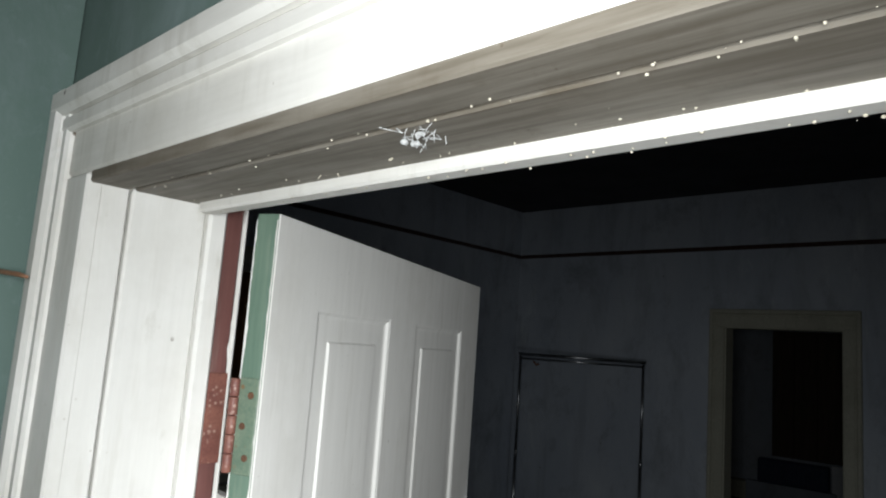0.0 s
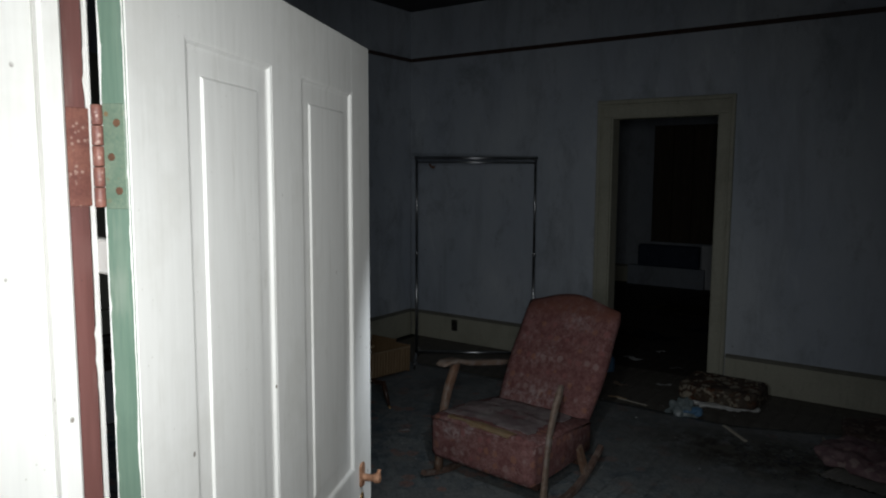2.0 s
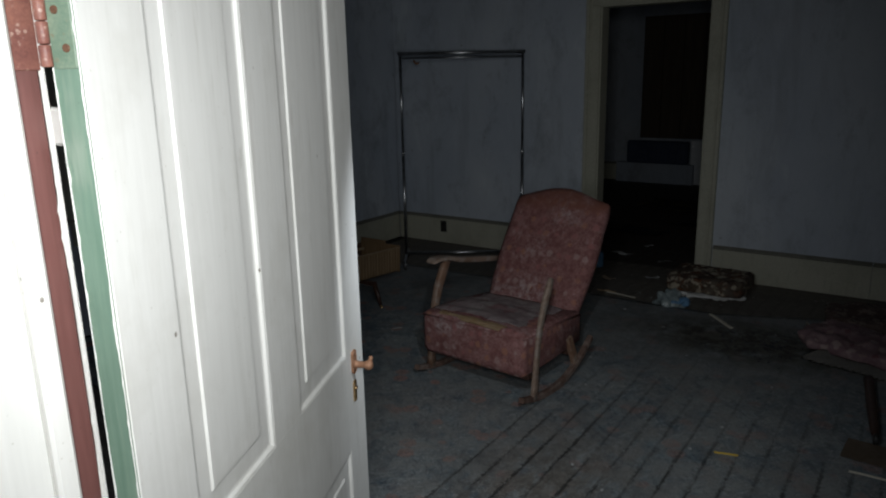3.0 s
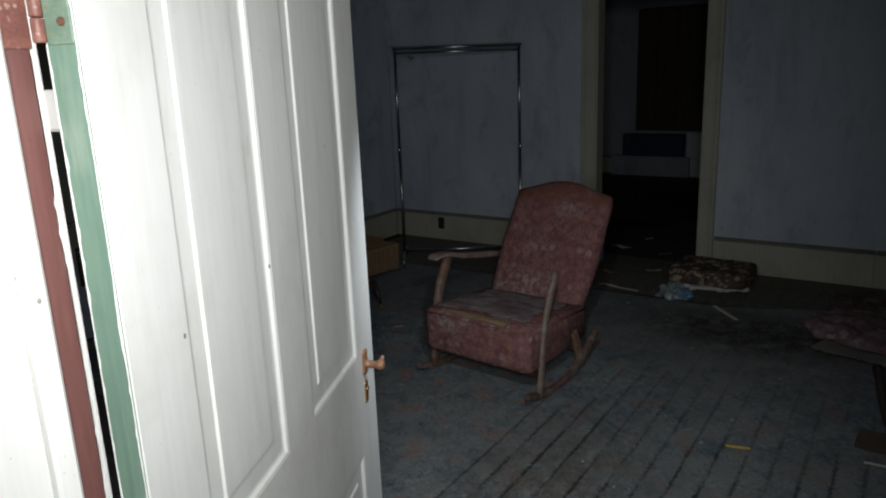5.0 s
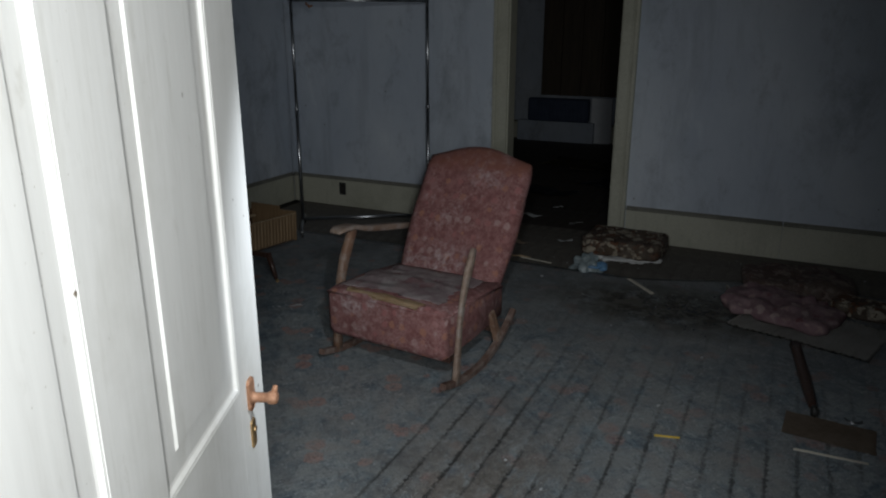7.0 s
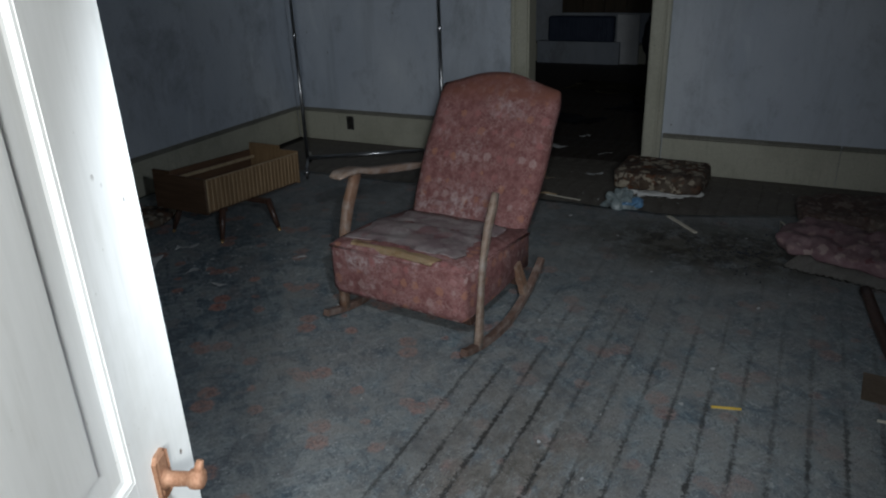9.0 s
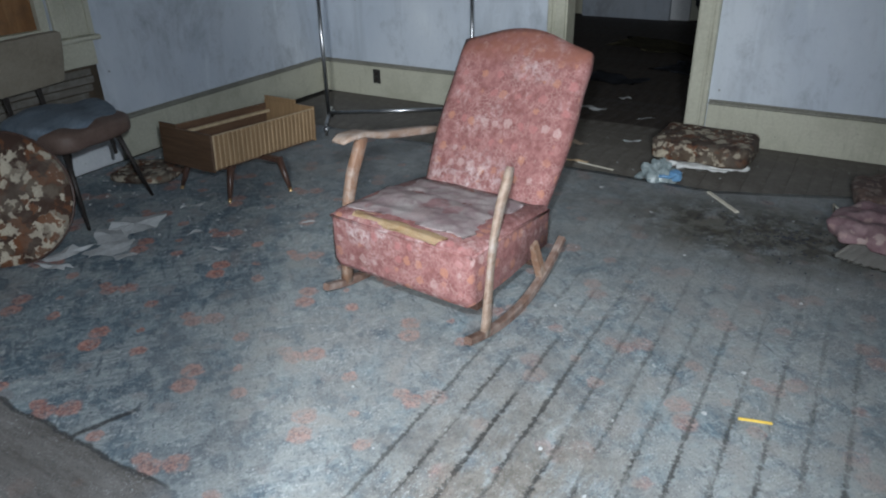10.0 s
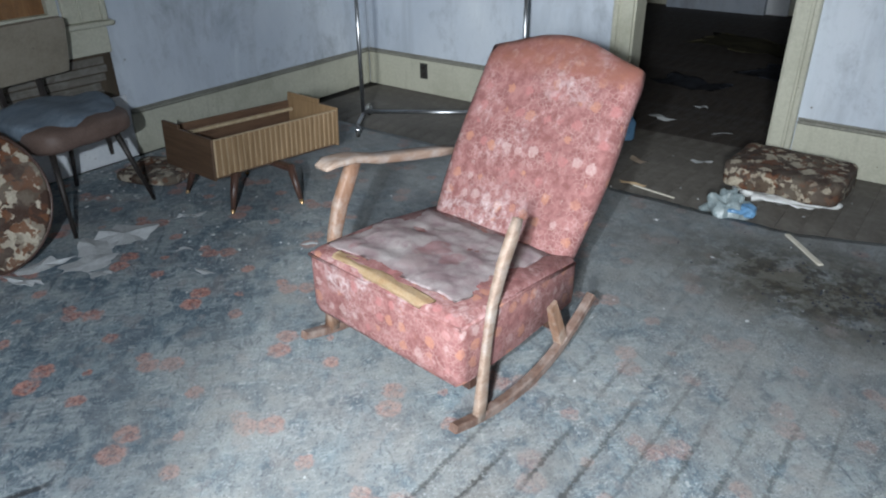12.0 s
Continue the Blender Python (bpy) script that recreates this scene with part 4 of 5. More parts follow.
# ---- window with boards ----
window = thing("window_1", pose(0, 0, 0), "boarded window in cream painted casing with a broken sill", "window", kind="structure")
for y0, y1 in ((WY0 - 0.22, WY0), (WY1, WY1 + 0.235)):
    part("casing_leg", boxes(((XL, y0, WZ0), (XL + 0.022, y1, WZ1 + 0.13)), ((XL + 0.0005, y0 + 0.085, WZ0), (XL + 0.032, y0 + 0.10, WZ1 + 0.129)), ((XL + 0.0005, y1 - 0.03, WZ0), (XL + 0.038, y1 + 0.001, WZ1 + 0.129)), bevel=0.004), M["cream"], window)
part("casing_head", boxes(((XL, WY0, WZ1), (XL + 0.021, WY1, WZ1 + 0.13))), M["cream"], window)
part("sill", boxes(((XL - 0.05, WY0 - 0.24, WZ0 - 0.028), (XL + 0.065, WY1 + 0.255, WZ0 - 0.001)), bevel=0.006), M["cream"], window)
part("apron", boxes(((XL, WY0 - 0.2, WZ0 - 0.175), (XL + 0.02, WY1 + 0.225, WZ0 - 0.029))), M["cream"], window)
part("window_frame", boxes(((XL - 0.06, WY0, WZ0), (XL - 0.02, WY0 + 0.05, WZ1)), ((XL - 0.06, WY1 - 0.055, WZ0), (XL - 0.02, WY1, WZ1)), ((XL - 0.06, WY0 + 0.05, WZ0), (XL - 0.02, WY1 - 0.055, WZ0 + 0.06)), ((XL - 0.06, WY0 + 0.05, WZ1 - 0.05), (XL - 0.02, WY1 - 0.055, WZ1))), M["cream"], window)
part("plywood", boxes(((XL - 0.09, WY0 + 0.02, WZ0 + 0.01), (XL - 0.065, WY1 - 0.02, WZ1 - 0.01))), M["ply"], window, "orange-brown plywood sheet closing the window")
part("window_bar", boxes(((XL - 0.063, 3.50, WZ0 + 0.06), (XL - 0.025, 3.545, WZ1 - 0.05))), M["cream"], window)
# broken plaster and bare lath under the sill
broken = thing("wall_lath", pose(0, 0, 0), "bare grey lath where plaster has fallen under the window", "lath", kind="structure")
rng = random.Random(7)
# flat dark brown sheet behind the laths stands in for a shaded hollow
part("cavity_shade", boxes(((XL - 0.001, WY0 - 0.15, 0.36), (XL + 0.003, 4.19, WZ0 - 0.176)), bevel=0), M["brown_panel"], broken)
for k in range(5):
    z = 0.385 + k * 0.046
    a, b = WY0 - 0.1 + rng.uniform(-0.05, 0.1), 4.18 + rng.uniform(-0.10, 0.03)
    part("lath", boxes(((XL + 0.004, a, z), (XL + 0.013, b, z + 0.039)), bevel=0.002), M["lath"], broken)
part("panel", boxes(((XL + 0.001, WY0 - 0.1, 0), (XL + 0.02, 4.22, 0.37)), bevel=0.003), M["plaster_white"], broken, "bare white board at the foot of the wall")

# socket
socket = thing("wall_socket", pose(-3.365, YF - 0.016, 0.168), "small black wall socket set in the baseboard", "socket")
part("plate", boxes(((-0.036, -0.007, -0.058), (0.036, 0, 0.058)), bevel=0.004), M["black"], socket)
for z in (-0.024, 0.024):
    part("outlet", turned(bmesh.new(), [(0.017, 0), (0.016, 0.003)], Matrix.Translation((0, -0.0065, z)) @ pose(0, 0, 0, 90, 0, 0), 16), M["iron"], socket)

# ---- rocking chair ----
chair = thing("rocking_chair", pose(-1.262, 3.452, 0, 0, 0, -5.5), "worn rose floral rocking chair with torn seat and one armrest missing", "rocking chair")
CW = 0.334


def seat_body():
    """The boxy upholstered seat, slightly tapered to the back and sloping."""
    bm = bmesh.new()
    sec = []
    for y, z0, z1, w in ((-0.012, 0.186, 0.372, CW - 0.02), (0.0, 0.163, 0.392, CW), (0.03, 0.153, 0.402, CW), (0.28, 0.155, 0.392, CW), (0.57, 0.175, 0.365, CW - 0.006), (0.60, 0.20, 0.345, CW - 0.02)):
        c = 0.022
        ring = [(-w, z0 + c), (-w, z1 - c), (-w + c * 0.35, z1 - c * 0.3), (-w + c, z1)]
        n = 6
        ring += [(-w + c + (2 * w - 2 * c) * k / n, z1 + 0.012 * math.sin(math.pi * k / n)) for k in range(1, n)]
        ring += [(w - c, z1), (w - c * 0.35, z1 - c * 0.3), (w, z1 - c), (w, z0 + c), (w - c, z0), (-w + c, z0)]
        sec.append([bm.verts.new((x, y + 0.004 * noise.noise(Vector((x * 9, y * 9, z * 9))), z + 0.006 * noise.noise(Vector((x * 6, y * 6, 3 + z * 5))))) for x, z in ring])
    m = len(sec[0])
    for a, b in zip(sec, sec[1:]):
        for k in range(m):
            bm.faces.new((a[k], b[k], b[(k + 1) % m], a[(k + 1) % m]))
    bm.faces.new(sec[0])
    bm.faces.new(sec[-1][::-1])
    bmesh.ops.recalc_face_normals(bm, faces=bm.faces)
    return bm


seat = part("seat", seat_body(), M["chair"], chair, "rose floral upholstered seat", True)
bm = bmesh.new()
for s in (-1, 1):
    tube(bm, [(s * (CW + 0.001), -0.004, 0.376), (s * (CW + 0.001), 0.28, 0.372), (s * (CW - 0.004), 0.57, 0.346)], 0.0055, 8)
tube(bm, [(-CW, -0.008, 0.378), (-0.1, -0.014, 0.381), (0.1, -0.014, 0.38), (CW, -0.008, 0.376)], 0.0055, 8)
part("piping", bm, M["chair"], seat, "", True)
# torn top: a thin sunken lining, the foam lip along the tear, and rags


def seat_top(x, y):
    z = 0.402 - 0.010 * (y - 0.03) / 0.25 if y < 0.28 else 0.392 - 0.027 * (y - 0.28) / 0.29
    return z + 0.012 * math.cos(x / CW * math.pi / 2)


def torn_lining(x, y):
    fold = 0.014 * noise.noise(Vector((x * 6, y * 8, 1))) + 0.010 * (0.4 - abs(noise.noise(Vector((x * 9 + 4 * y, y * 11, 2))))) + 0.006 * abs(noise.noise(Vector((x * 22, y * 22, 2)))) + 0.003 * noise.noise(Vector((x * 45, y * 45, 5)))
    rim = max(abs(x) / 0.29, abs(y) / 0.25)
    return seat_top(x - 0.015, y + 0.285) + 0.006 - 0.012 * max(0, rim - 0.72) / 0.28 + fold


lining = sheet(bmesh.new(), 0.56, 0.47, 46, 40, pose(-0.015, 0.285, 0), torn_lining, 0.10, 0.004)
part("seat_lining", lining, M["seat_lining"], seat, "torn faded mauve lining of the seat", True)


def foam_lip(x, y):
    """Height of the foam strip: it follows the seat's front edge and rolls over it."""
    return seat_top(x - 0.02, max(0.0, y + 0.014)) - 0.001 - 9.0 * max(0.0, -0.004 - y) ** 2 * 8 + 0.005 * noise.noise(Vector((x * 14, y * 30, 3)))


bm = sheet(bmesh.new(), 0.41, 0.042, 60, 10, pose(-0.02, 0.012, 0, 0, 0, -2.5), foam_lip, 0.28, 0.006)
part("foam", bm, M["foam"], seat, "yellowed foam showing through the tear", True)


def back_body():
    """A tall reclined slab with a bowed top edge, thin at the sides."""
    bm = bmesh.new()
    nx, nz = 24, 24
    faces = {}
    for side in (0, 1):
        for i in range(nx + 1):
            for k in range(nz + 1):
                u, v = i / nx * 2 - 1, k / nz
                half = 0.293 + 0.030 * math.sin(min(1, v * 1.35) * math.pi * 0.72) - 0.008 * max(0, v - 0.92) / 0.08
                top = 0.5 + 0.5 * math.cos(min(1, abs(u) ** 1.15) * math.pi)
                length = 0.722 + 0.062 * top - 0.010 * max(0, abs(u) - 0.88) / 0.12
                edge = min(1 - abs(u), 1 - v, v * 2 + 0.3)
                thick = 0.105 * (1 - (1 - min(1, edge * 6)) ** 2 * 0.65)
                x, h = u * half, v * length
                w = (-thick / 2 if side == 0 else thick / 2)
                w += (0.012 * (1 - u * u) * -1 if side == 0 else 0)
                w += 0.004 * noise.noise(Vector((x * 10, h * 10, side * 5)))
                faces[side, i, k] = bm.verts.new((x, w, h))
    for i in range(nx):
        for k in range(nz):
            for side in (0, 1):
                q = [faces[side, i, k], faces[side, i + 1, k], faces[side, i + 1, k + 1], faces[side, i, k + 1]]
                bm.faces.new(q if side == 0 else q[::-1])
    rim = [(i, 0) for i in range(nx)] + [(nx, k) for k in range(nz)] + [(i, nz) for i in range(nx, 0, -1)] + [(0, k) for k in range(nz, 0, -1)]
    for a, b in zip(rim, rim[1:] + rim[:1]):
        bm.faces.new((faces[0, *b], faces[0, *a], faces[1, *a], faces[1, *b]))
    bmesh.ops.recalc_face_normals(bm, faces=bm.faces)
    bmesh.ops.transform(bm, matrix=pose(0.004, 0.555, 0.30, -31.5, 0, 0), verts=bm.verts)
    return bm


backrest = part("backrest", back_body(), M["chair"], chair, "tall reclined rose floral backrest", True)


def rocker(s):
    """A bent runner: nearly flat under the seat, sweeping up behind it."""
    pts, th = [], []
    for k in range(19):
        y = -0.055 + 0.715 * k / 18
        z = 0.020 + (0.98 if y > 0.24 else 0.55) * (y - 0.24) ** 2
        pts.append((s * 0.352, y, z))
        th.append(0.040 - 0.012 * abs(k - 9) / 9)
    return bar(bmesh.new(), pts, 0.032, th)


for s in (-1, 1):
    part("rocker", rocker(s), M["rocker_wood"], chair, "curved wooden rocker")
    bm = bmesh.new()
    bar(bm, [(s * 0.350, 0.49, 0.085), (s * 0.345, 0.47, 0.15), (s * 0.330, 0.44, 0.25)], 0.032, 0.044)
    part("rear_leg", bm, M["arm"], chair)
bm = bar(bmesh.new(), [(0.356, 0.052, 0.035), (0.355, 0.062, 0.09), (0.353, 0.078, 0.20), (0.352, 0.092, 0.30), (0.352, 0.112, 0.41), (0.353, 0.150, 0.52), (0.354, 0.190, 0.60), (0.354, 0.212, 0.648)], [0.026, 0.025, 0.021, 0.019, 0.021, 0.025, 0.026, 0.020], [0.042, 0.042, 0.036, 0.032, 0.035, 0.040, 0.040, 0.030])
part("front_post", bm, M["arm_pale"], chair, "bare bleached front post without its armrest", True)
bm = bar(bmesh.new(), [(-0.352, 0.070, 0.035), (-0.350, 0.080, 0.15), (-0.348, 0.095, 0.30), (-0.348, 0.118, 0.41), (-0.349, 0.150, 0.50), (-0.350, 0.195, 0.58), (-0.350, 0.225, 0.635)], [0.036, 0.032, 0.032, 0.034, 0.036, 0.036, 0.034], [0.046, 0.042, 0.042, 0.046, 0.05, 0.05, 0.046])
part("front_post", bm, M["arm"], chair, "curved wooden front post", True)
bm = bar(bmesh.new(), [(-0.350, 0.085, 0.648), (-0.352, 0.125, 0.658), (-0.352, 0.21, 0.652), (-0.350, 0.32, 0.618), (-0.348, 0.46, 0.590), (-0.342, 0.62, 0.562), (-0.335, 0.76, 0.540)], [0.062, 0.090, 0.082, 0.060, 0.052, 0.048, 0.044], [0.012, 0.018, 0.024, 0.030, 0.034, 0.034, 0.030])
part("armrest", bm, M["arm_pale"], chair, "bleached curved wooden armrest", True)
for y in (0.06, 0.48):
    part("cross_rail", boxes(((-0.33, y - 0.02, 0.135), (0.33, y + 0.02, 0.175)), bevel=0.004), M["leg"], chair)
wad = cushion(bmesh.new(), (0.05, 0.04, 0.022), pose(0, 0, 0.012, 0, 0, 20), 2.3, 16, 0.03, 0, 0, 60)
wad_o = tagged(mesh_object("stuffing_wad", wad, M["cotton"], True), "small wad of pale stuffing on the floor beside the rocker", "stuffing")
wad_o.location = (-1.64, 3.57, 0)

# ---- garment rack ----
R0, R1 = Vector((-3.19, 5.43, 0)), Vector((-2.317, 6.01, 0))
ang = math.degrees(math.atan2(R1.y - R0.y, R1.x - R0.x))
rack = thing("garment_rack", pose(R0.x, R0.y, 0, 0, 0, ang), "empty chrome garment rack on casters, dull and spotted", "garment rack")
RLEN = (R1 - R0).length
for x in (0.0, RLEN):
    part("post", tube(bmesh.new(), [(x, 0, 0.075), (x, 0, 1.0)], 0.0135, 12), M["chrome"], rack, "", True)
    part("upper_post", tube(bmesh.new(), [(x, 0, 0.99), (x, 0, 1.835)], 0.0115, 12), M["chrome"], rack, "", True)
    part("post_collar", turned(bmesh.new(), [(0.0145, 0), (0.0165, 0.004), (0.0165, 0.024), (0.0145, 0.028)], pose(x, 0, 0.985), 12), M["chrome"], rack, "", True)
    foot = part("foot", tube(bmesh.new(), [(x, -0.24, 0.072), (x, -0.2, 0.082), (x, 0, 0.086), (x, 0.2, 0.082), (x, 0.24, 0.072)], 0.0125, 10), M["chrome"], rack, "", True)
    for y in (-0.235, 0.235):
        bm = turned(bmesh.new(), [(0.024, -0.009), (0.027, -0.006), (0.027, 0.006), (0.024, 0.009)], Matrix.Translation((x, y, 0.0275)) @ pose(0, 0, 0, 0, 90, 0), 14)
        part("caster", bm, M["black"], foot, "black caster wheel", True)
        part("caster_hood", turned(bmesh.new(), [(0.010, 0.066), (0.021, 0.062), (0.023, 0.048), (0.020, 0.040)], pose(x, y, 0), 12), M["chrome"], foot, "dull bright caster hood", True)
        part("caster_fork", boxes(((x - 0.014, y - 0.012, 0.025), (x - 0.0105, y + 0.012, 0.07)), ((x + 0.0105, y - 0.012, 0.025), (x + 0.014, y + 0.012, 0.07)), bevel=0.001), M["chrome"], foot)
part("top_bar", tube(bmesh.new(), [(-0.02, 0, 1.85), (RLEN + 0.02, 0, 1.85)], 0.0135, 12), M["chrome"], rack, "", True)
part("lower_top_bar", tube(bmesh.new(), [(0, 0, 1.812), (RLEN, 0, 1.812)], 0.0085, 10), M["chrome"], rack, "", True)
part("bottom_bar", tube(bmesh.new(), [(0, 0, 0.098), (RLEN, 0, 0.098)], 0.013, 12), M["chrome"], rack, "", True)
bm = tube(bmesh.new(), [(0.115, -0.004, 1.80), (0.118, -0.01, 1.785), (0.14, -0.012, 1.765), (0.165, -0.01, 1.775)], [0.004, 0.008, 0.012, 0.006], 8)
part("hook", bm, M["rust"], rack, "rusty hook on the bar", True)

# ---- record box on a tapered-leg base ----
BOX = pose(-2.772, 3.955, 0.026, -3.2, 0, -1.5)     # local origin at the front corner; y runs along the fluted front, -x goes back
stand = thing("planter_box", BOX, "lidless tan veneer box with fluted front on dark brass-tipped legs", "storage box")
BL, BD = 0.79, 0.40
front = part("front_panel", boxes(((-0.016, 0.0, 0.180), (-0.004, BL, 0.366)), bevel=0.001), M["teak_line"], stand, "fluted tan front panel")
n_rib = 24
for i in range(n_rib):
    y = (BL - 0.006) * (i + 0.5) / n_rib + 0.003
    part("flute", boxes(((-0.005, y - 0.0135, 0.182), (0.003, y + 0.0135, 0.364)), bevel=0.003), M["teak"], front)
part("end_panel", boxes(((-BD - 0.012, -0.014, 0.165), (-0.003, 0.0, 0.372)), ((-BD - 0.012, -0.014, 0.372), (-BD + 0.13, 0.0, 0.392)), bevel=0.002), M["teak_dark"], stand, "dark brown end panel")
part("end_panel", boxes(((-BD - 0.012, BL, 0.165), (-0.003, BL + 0.014, 0.378)), ((-BD - 0.01, BL + 0.001, 0.378), (-0.15, BL + 0.013, 0.402)), bevel=0.002), M["teak"], stand, "tan end panel")
part("back_panel", boxes(((-BD - 0.012, 0, 0.172), (-BD, BL, 0.355))), M["teak_in"], stand)
part("bottom", boxes(((-BD, 0.0, 0.168), (-0.016, BL, 0.182)), bevel=0.001), M["teak_in"], stand)
part("inner_rail", boxes(((-BD + 0.012, 0.03, 0.30), (-BD + 0.032, BL, 0.318)), bevel=0.003), M["teak_line"], stand, "pale inner slide rail")
part("inner_rail", boxes(((-0.15, 0.02, 0.262), (-0.13, BL, 0.278)), bevel=0.003), M["teak_in"], stand)
part("inner_block", boxes(((-0.32, 0.10, 0.19), (-0.20, 0.30, 0.255)), bevel=0.012), M["card"], stand)
rubble = bmesh.new()
rub = random.Random(3)
for k in range(40):
    c = rub.uniform(0.008, 0.026)
    cushion(rubble, (c * 2, c * 1.4, c), pose(rub.uniform(-BD + 0.05, -0.05), rub.uniform(0.04, BL - 0.04), 0.188 + c * 0.3, rub.uniform(-20, 20), 0, rub.uniform(0, 180)), 3.0, 3)
tagged(part("rubble", rubble, M["mat"], stand), "crumbs and scraps lying inside the box", kind="stuff")
base = part("base_frame", boxes(((-0.22, 0.06, 0.150), (-0.175, BL * 0.62, 0.180)), ((-0.34, 0.09, 0.151), (0.01, 0.13, 0.179)), ((-0.34, 0.34, 0.151), (0.12, 0.385, 0.179)), bevel=0.006), M["leg"], stand, "dark walnut base frame")
inv = BOX.inverted()
for tip, top in (((-2.758, 4.005), (-2.775, 4.066)), ((-2.567, 4.294), (-2.65, 4.315)), ((-3.13, 4.40), (-3.07, 4.33)), ((-3.17, 4.03), (-3.10, 4.07))):
    a, b = inv @ Vector((*top, 0.190)), inv @ Vector((*tip, 0.0))
    leg = part("leg", tube(bmesh.new(), [a, a.lerp(b, 0.5), a.lerp(b, 0.86)], [0.021, 0.017, 0.0115], 12), M["leg"], stand, "dark tapered leg", True)
    part("ferrule", tube(bmesh.new(), [a.lerp(b, 0.85), a.lerp(b, 0.98), b], [0.0112, 0.009, 0.008], 12), M["brass"], leg, "brass ferrule", True)

# ---- dinette chair by the window ----
dch = thing("dining_chair", pose(-3.445, 3.585, 0, 0, 0, 100.0), "shabby dinette chair with tan vinyl back and blue-grey cloth on seat", "dining chair")
# local: -y is the front, x across
bm = cushion(bmesh.new(), (0.52, 0.50, 0.13), pose(0.01, -0.03, 0.445), 4.0, 20, 0.016, 2)
sc = part("seat", bm, M["brown_vinyl"], dch, "sagging brown vinyl seat", True)
bm = cushion(bmesh.new(), (0.525, 0.45, 0.10), pose(0.015, 0.0, 0.487, 2, 0, 0), 3.6, 28, 0.04, 9)
part("seat_cloth", bm, M["blue_cloth"], sc, "folded slate-blue cloth lying over the seat", True)
bm = cushion(bmesh.new(), (0.50, 0.032, 0.285), pose(0.085, 0.255, 0.745, 12, 0, 0), 16.0, 18, 0.004, 1)
part("backrest", bm, M["tan_vinyl"], dch, "tan vinyl backrest", True)
part("seat_strap", bar(bmesh.new(), [(0.10, -0.20, 0.42), (0.103, -0.215, 0.36), (0.10, -0.22, 0.30)], [0.022, 0.026, 0.02], 0.006), M["iron"], dch, "dark strap hanging under the seat")
for x in (-0.06, 0.15):
    part("back_strut", bar(bmesh.new(), [(x, 0.20, 0.38), (x, 0.262, 0.48), (x, 0.278, 0.62), (x, 0.295, 0.72)], 0.03, 0.012), M["iron"], dch, "dark iron back strut")
for (x, y), (tx, ty) in (((-0.17, -0.17), (-0.235, -0.275)), ((0.17, -0.17), (0.255, -0.255)), ((-0.16, 0.16), (-0.21, 0.27)), ((0.16, 0.16), (0.20, 0.27))):
    part("leg", tube(bmesh.new(), [(x, y, 0.42), (tx, ty, 0.002)], [0.0165, 0.009], 10), M["iron"], dch, "dark tapered metal leg", True)

# ---- round floral cushion, leaning ----
rc = thing("round_cushion", look((-3.20, 3.05, 0.285), (-1.9, 1.95, 1.0)), "large round brown and cream floral chair cushion propped against the chair", "cushion")
bm = turned(bmesh.new(), [(0.02, 0.058), (0.16, 0.055), (0.26, 0.042), (0.305, 0.02), (0.315, 0.0), (0.305, -0.02), (0.26, -0.035), (0.02, -0.04)][::-1], pose(0, 0, 0), 40)
for v in bm.verts:
    v.co += Vector((0, 0, 0.014 * noise.noise(v.co * 8)))
bmesh.ops.recalc_face_normals(bm, faces=bm.faces)
part("cover", bm, M["brown_floral"], rc, "", True)
ring = [(0.316 * math.cos(a), 0.316 * math.sin(a), 0) for a in (2 * math.pi * k / 40 for k in range(41))]
part("piping", tube(bmesh.new(), ring, 0.007, 6, cap=False), M["leg"], rc, "dark worn piping", True)

# flat floral cushion behind the chair legs
bm = cushion(bmesh.new(), (0.40, 0.34, 0.06), pose(0, 0, 0.03), 4.0, 14, 0.014, 6)
fc = tagged(mesh_object("floor_cushion", bm, M["brown_floral"], True), "flattened brown and cream floral cushion on the floor by the wall", "cushion")
fc.matrix_world = pose(-3.52, 4.10, 0, 0, 0, 20)

# ---- square floral cushion by the doorway ----
sq = thing("seat_cushion", pose(-0.635, 5.93, 0, 0, 0, -1.5), "square brown and cream floral seat cushion, dusty, torn along the bottom", "cushion")
bm = cushion(bmesh.new(), (0.57, 0.45, 0.14), pose(0, 0, 0.09), 8.0, 34, 0.014, 4, 0.16)
part("cover", bm, M["brown_squares"], sq, "", True)
part("torn_stuffing", cushion(bmesh.new(), (0.50, 0.38, 0.030), pose(0.02, -0.05, 0.016, 0, 0, 2), 3.0, 30, 0.05, 8, 0, 22), M["cotton"], sq, "white stuffing spilling out under the cushion", True)

# ---- pillows, mat and scraps near the far wall ----
mat_o = tagged(mesh_object("ribbed_mat", sheet(bmesh.new(), 0.70, 0.50, 60, 16, pose(0, 0, 0.012), lambda x, y: 0.004 * math.sin(x * 210) + 0.012 * noise.noise(Vector((x * 4, y * 4, 0))) + 0.012, 0.05, 0.006), M["mat"], True), "pale ribbed foam mat under the pillow", "mat")
mat_o.matrix_world = pose(0.58, 4.93, 0, 0, 0, -17)
pil = thing("pillow", pose(0.43, 5.07, 0.03, 0, 0, -14), "dirty mauve floral pillow lying on a pale mat", "pillow")
bm = cushion(bmesh.new(), (0.62, 0.46, 0.09), pose(0, 0, 0.042, 0, 3, 0), 3.4, 34, 0.045, 3, 0, 13)
part("cover", bm, M["mauve_floral"], pil, "", True)
bm = cushion(bmesh.new(), (0.66, 0.46, 0.11), pose(0, 0, 0.05), 4.2, 26, 0.03, 12, 0, 9)
p2 = tagged(mesh_object("pillow", bm, M["faded_floral"], True), "flattened faded brown floral pillow by the far wall", "pillow")
p2.matrix_world = pose(0.52, 5.66, 0, 0, 0, 6)
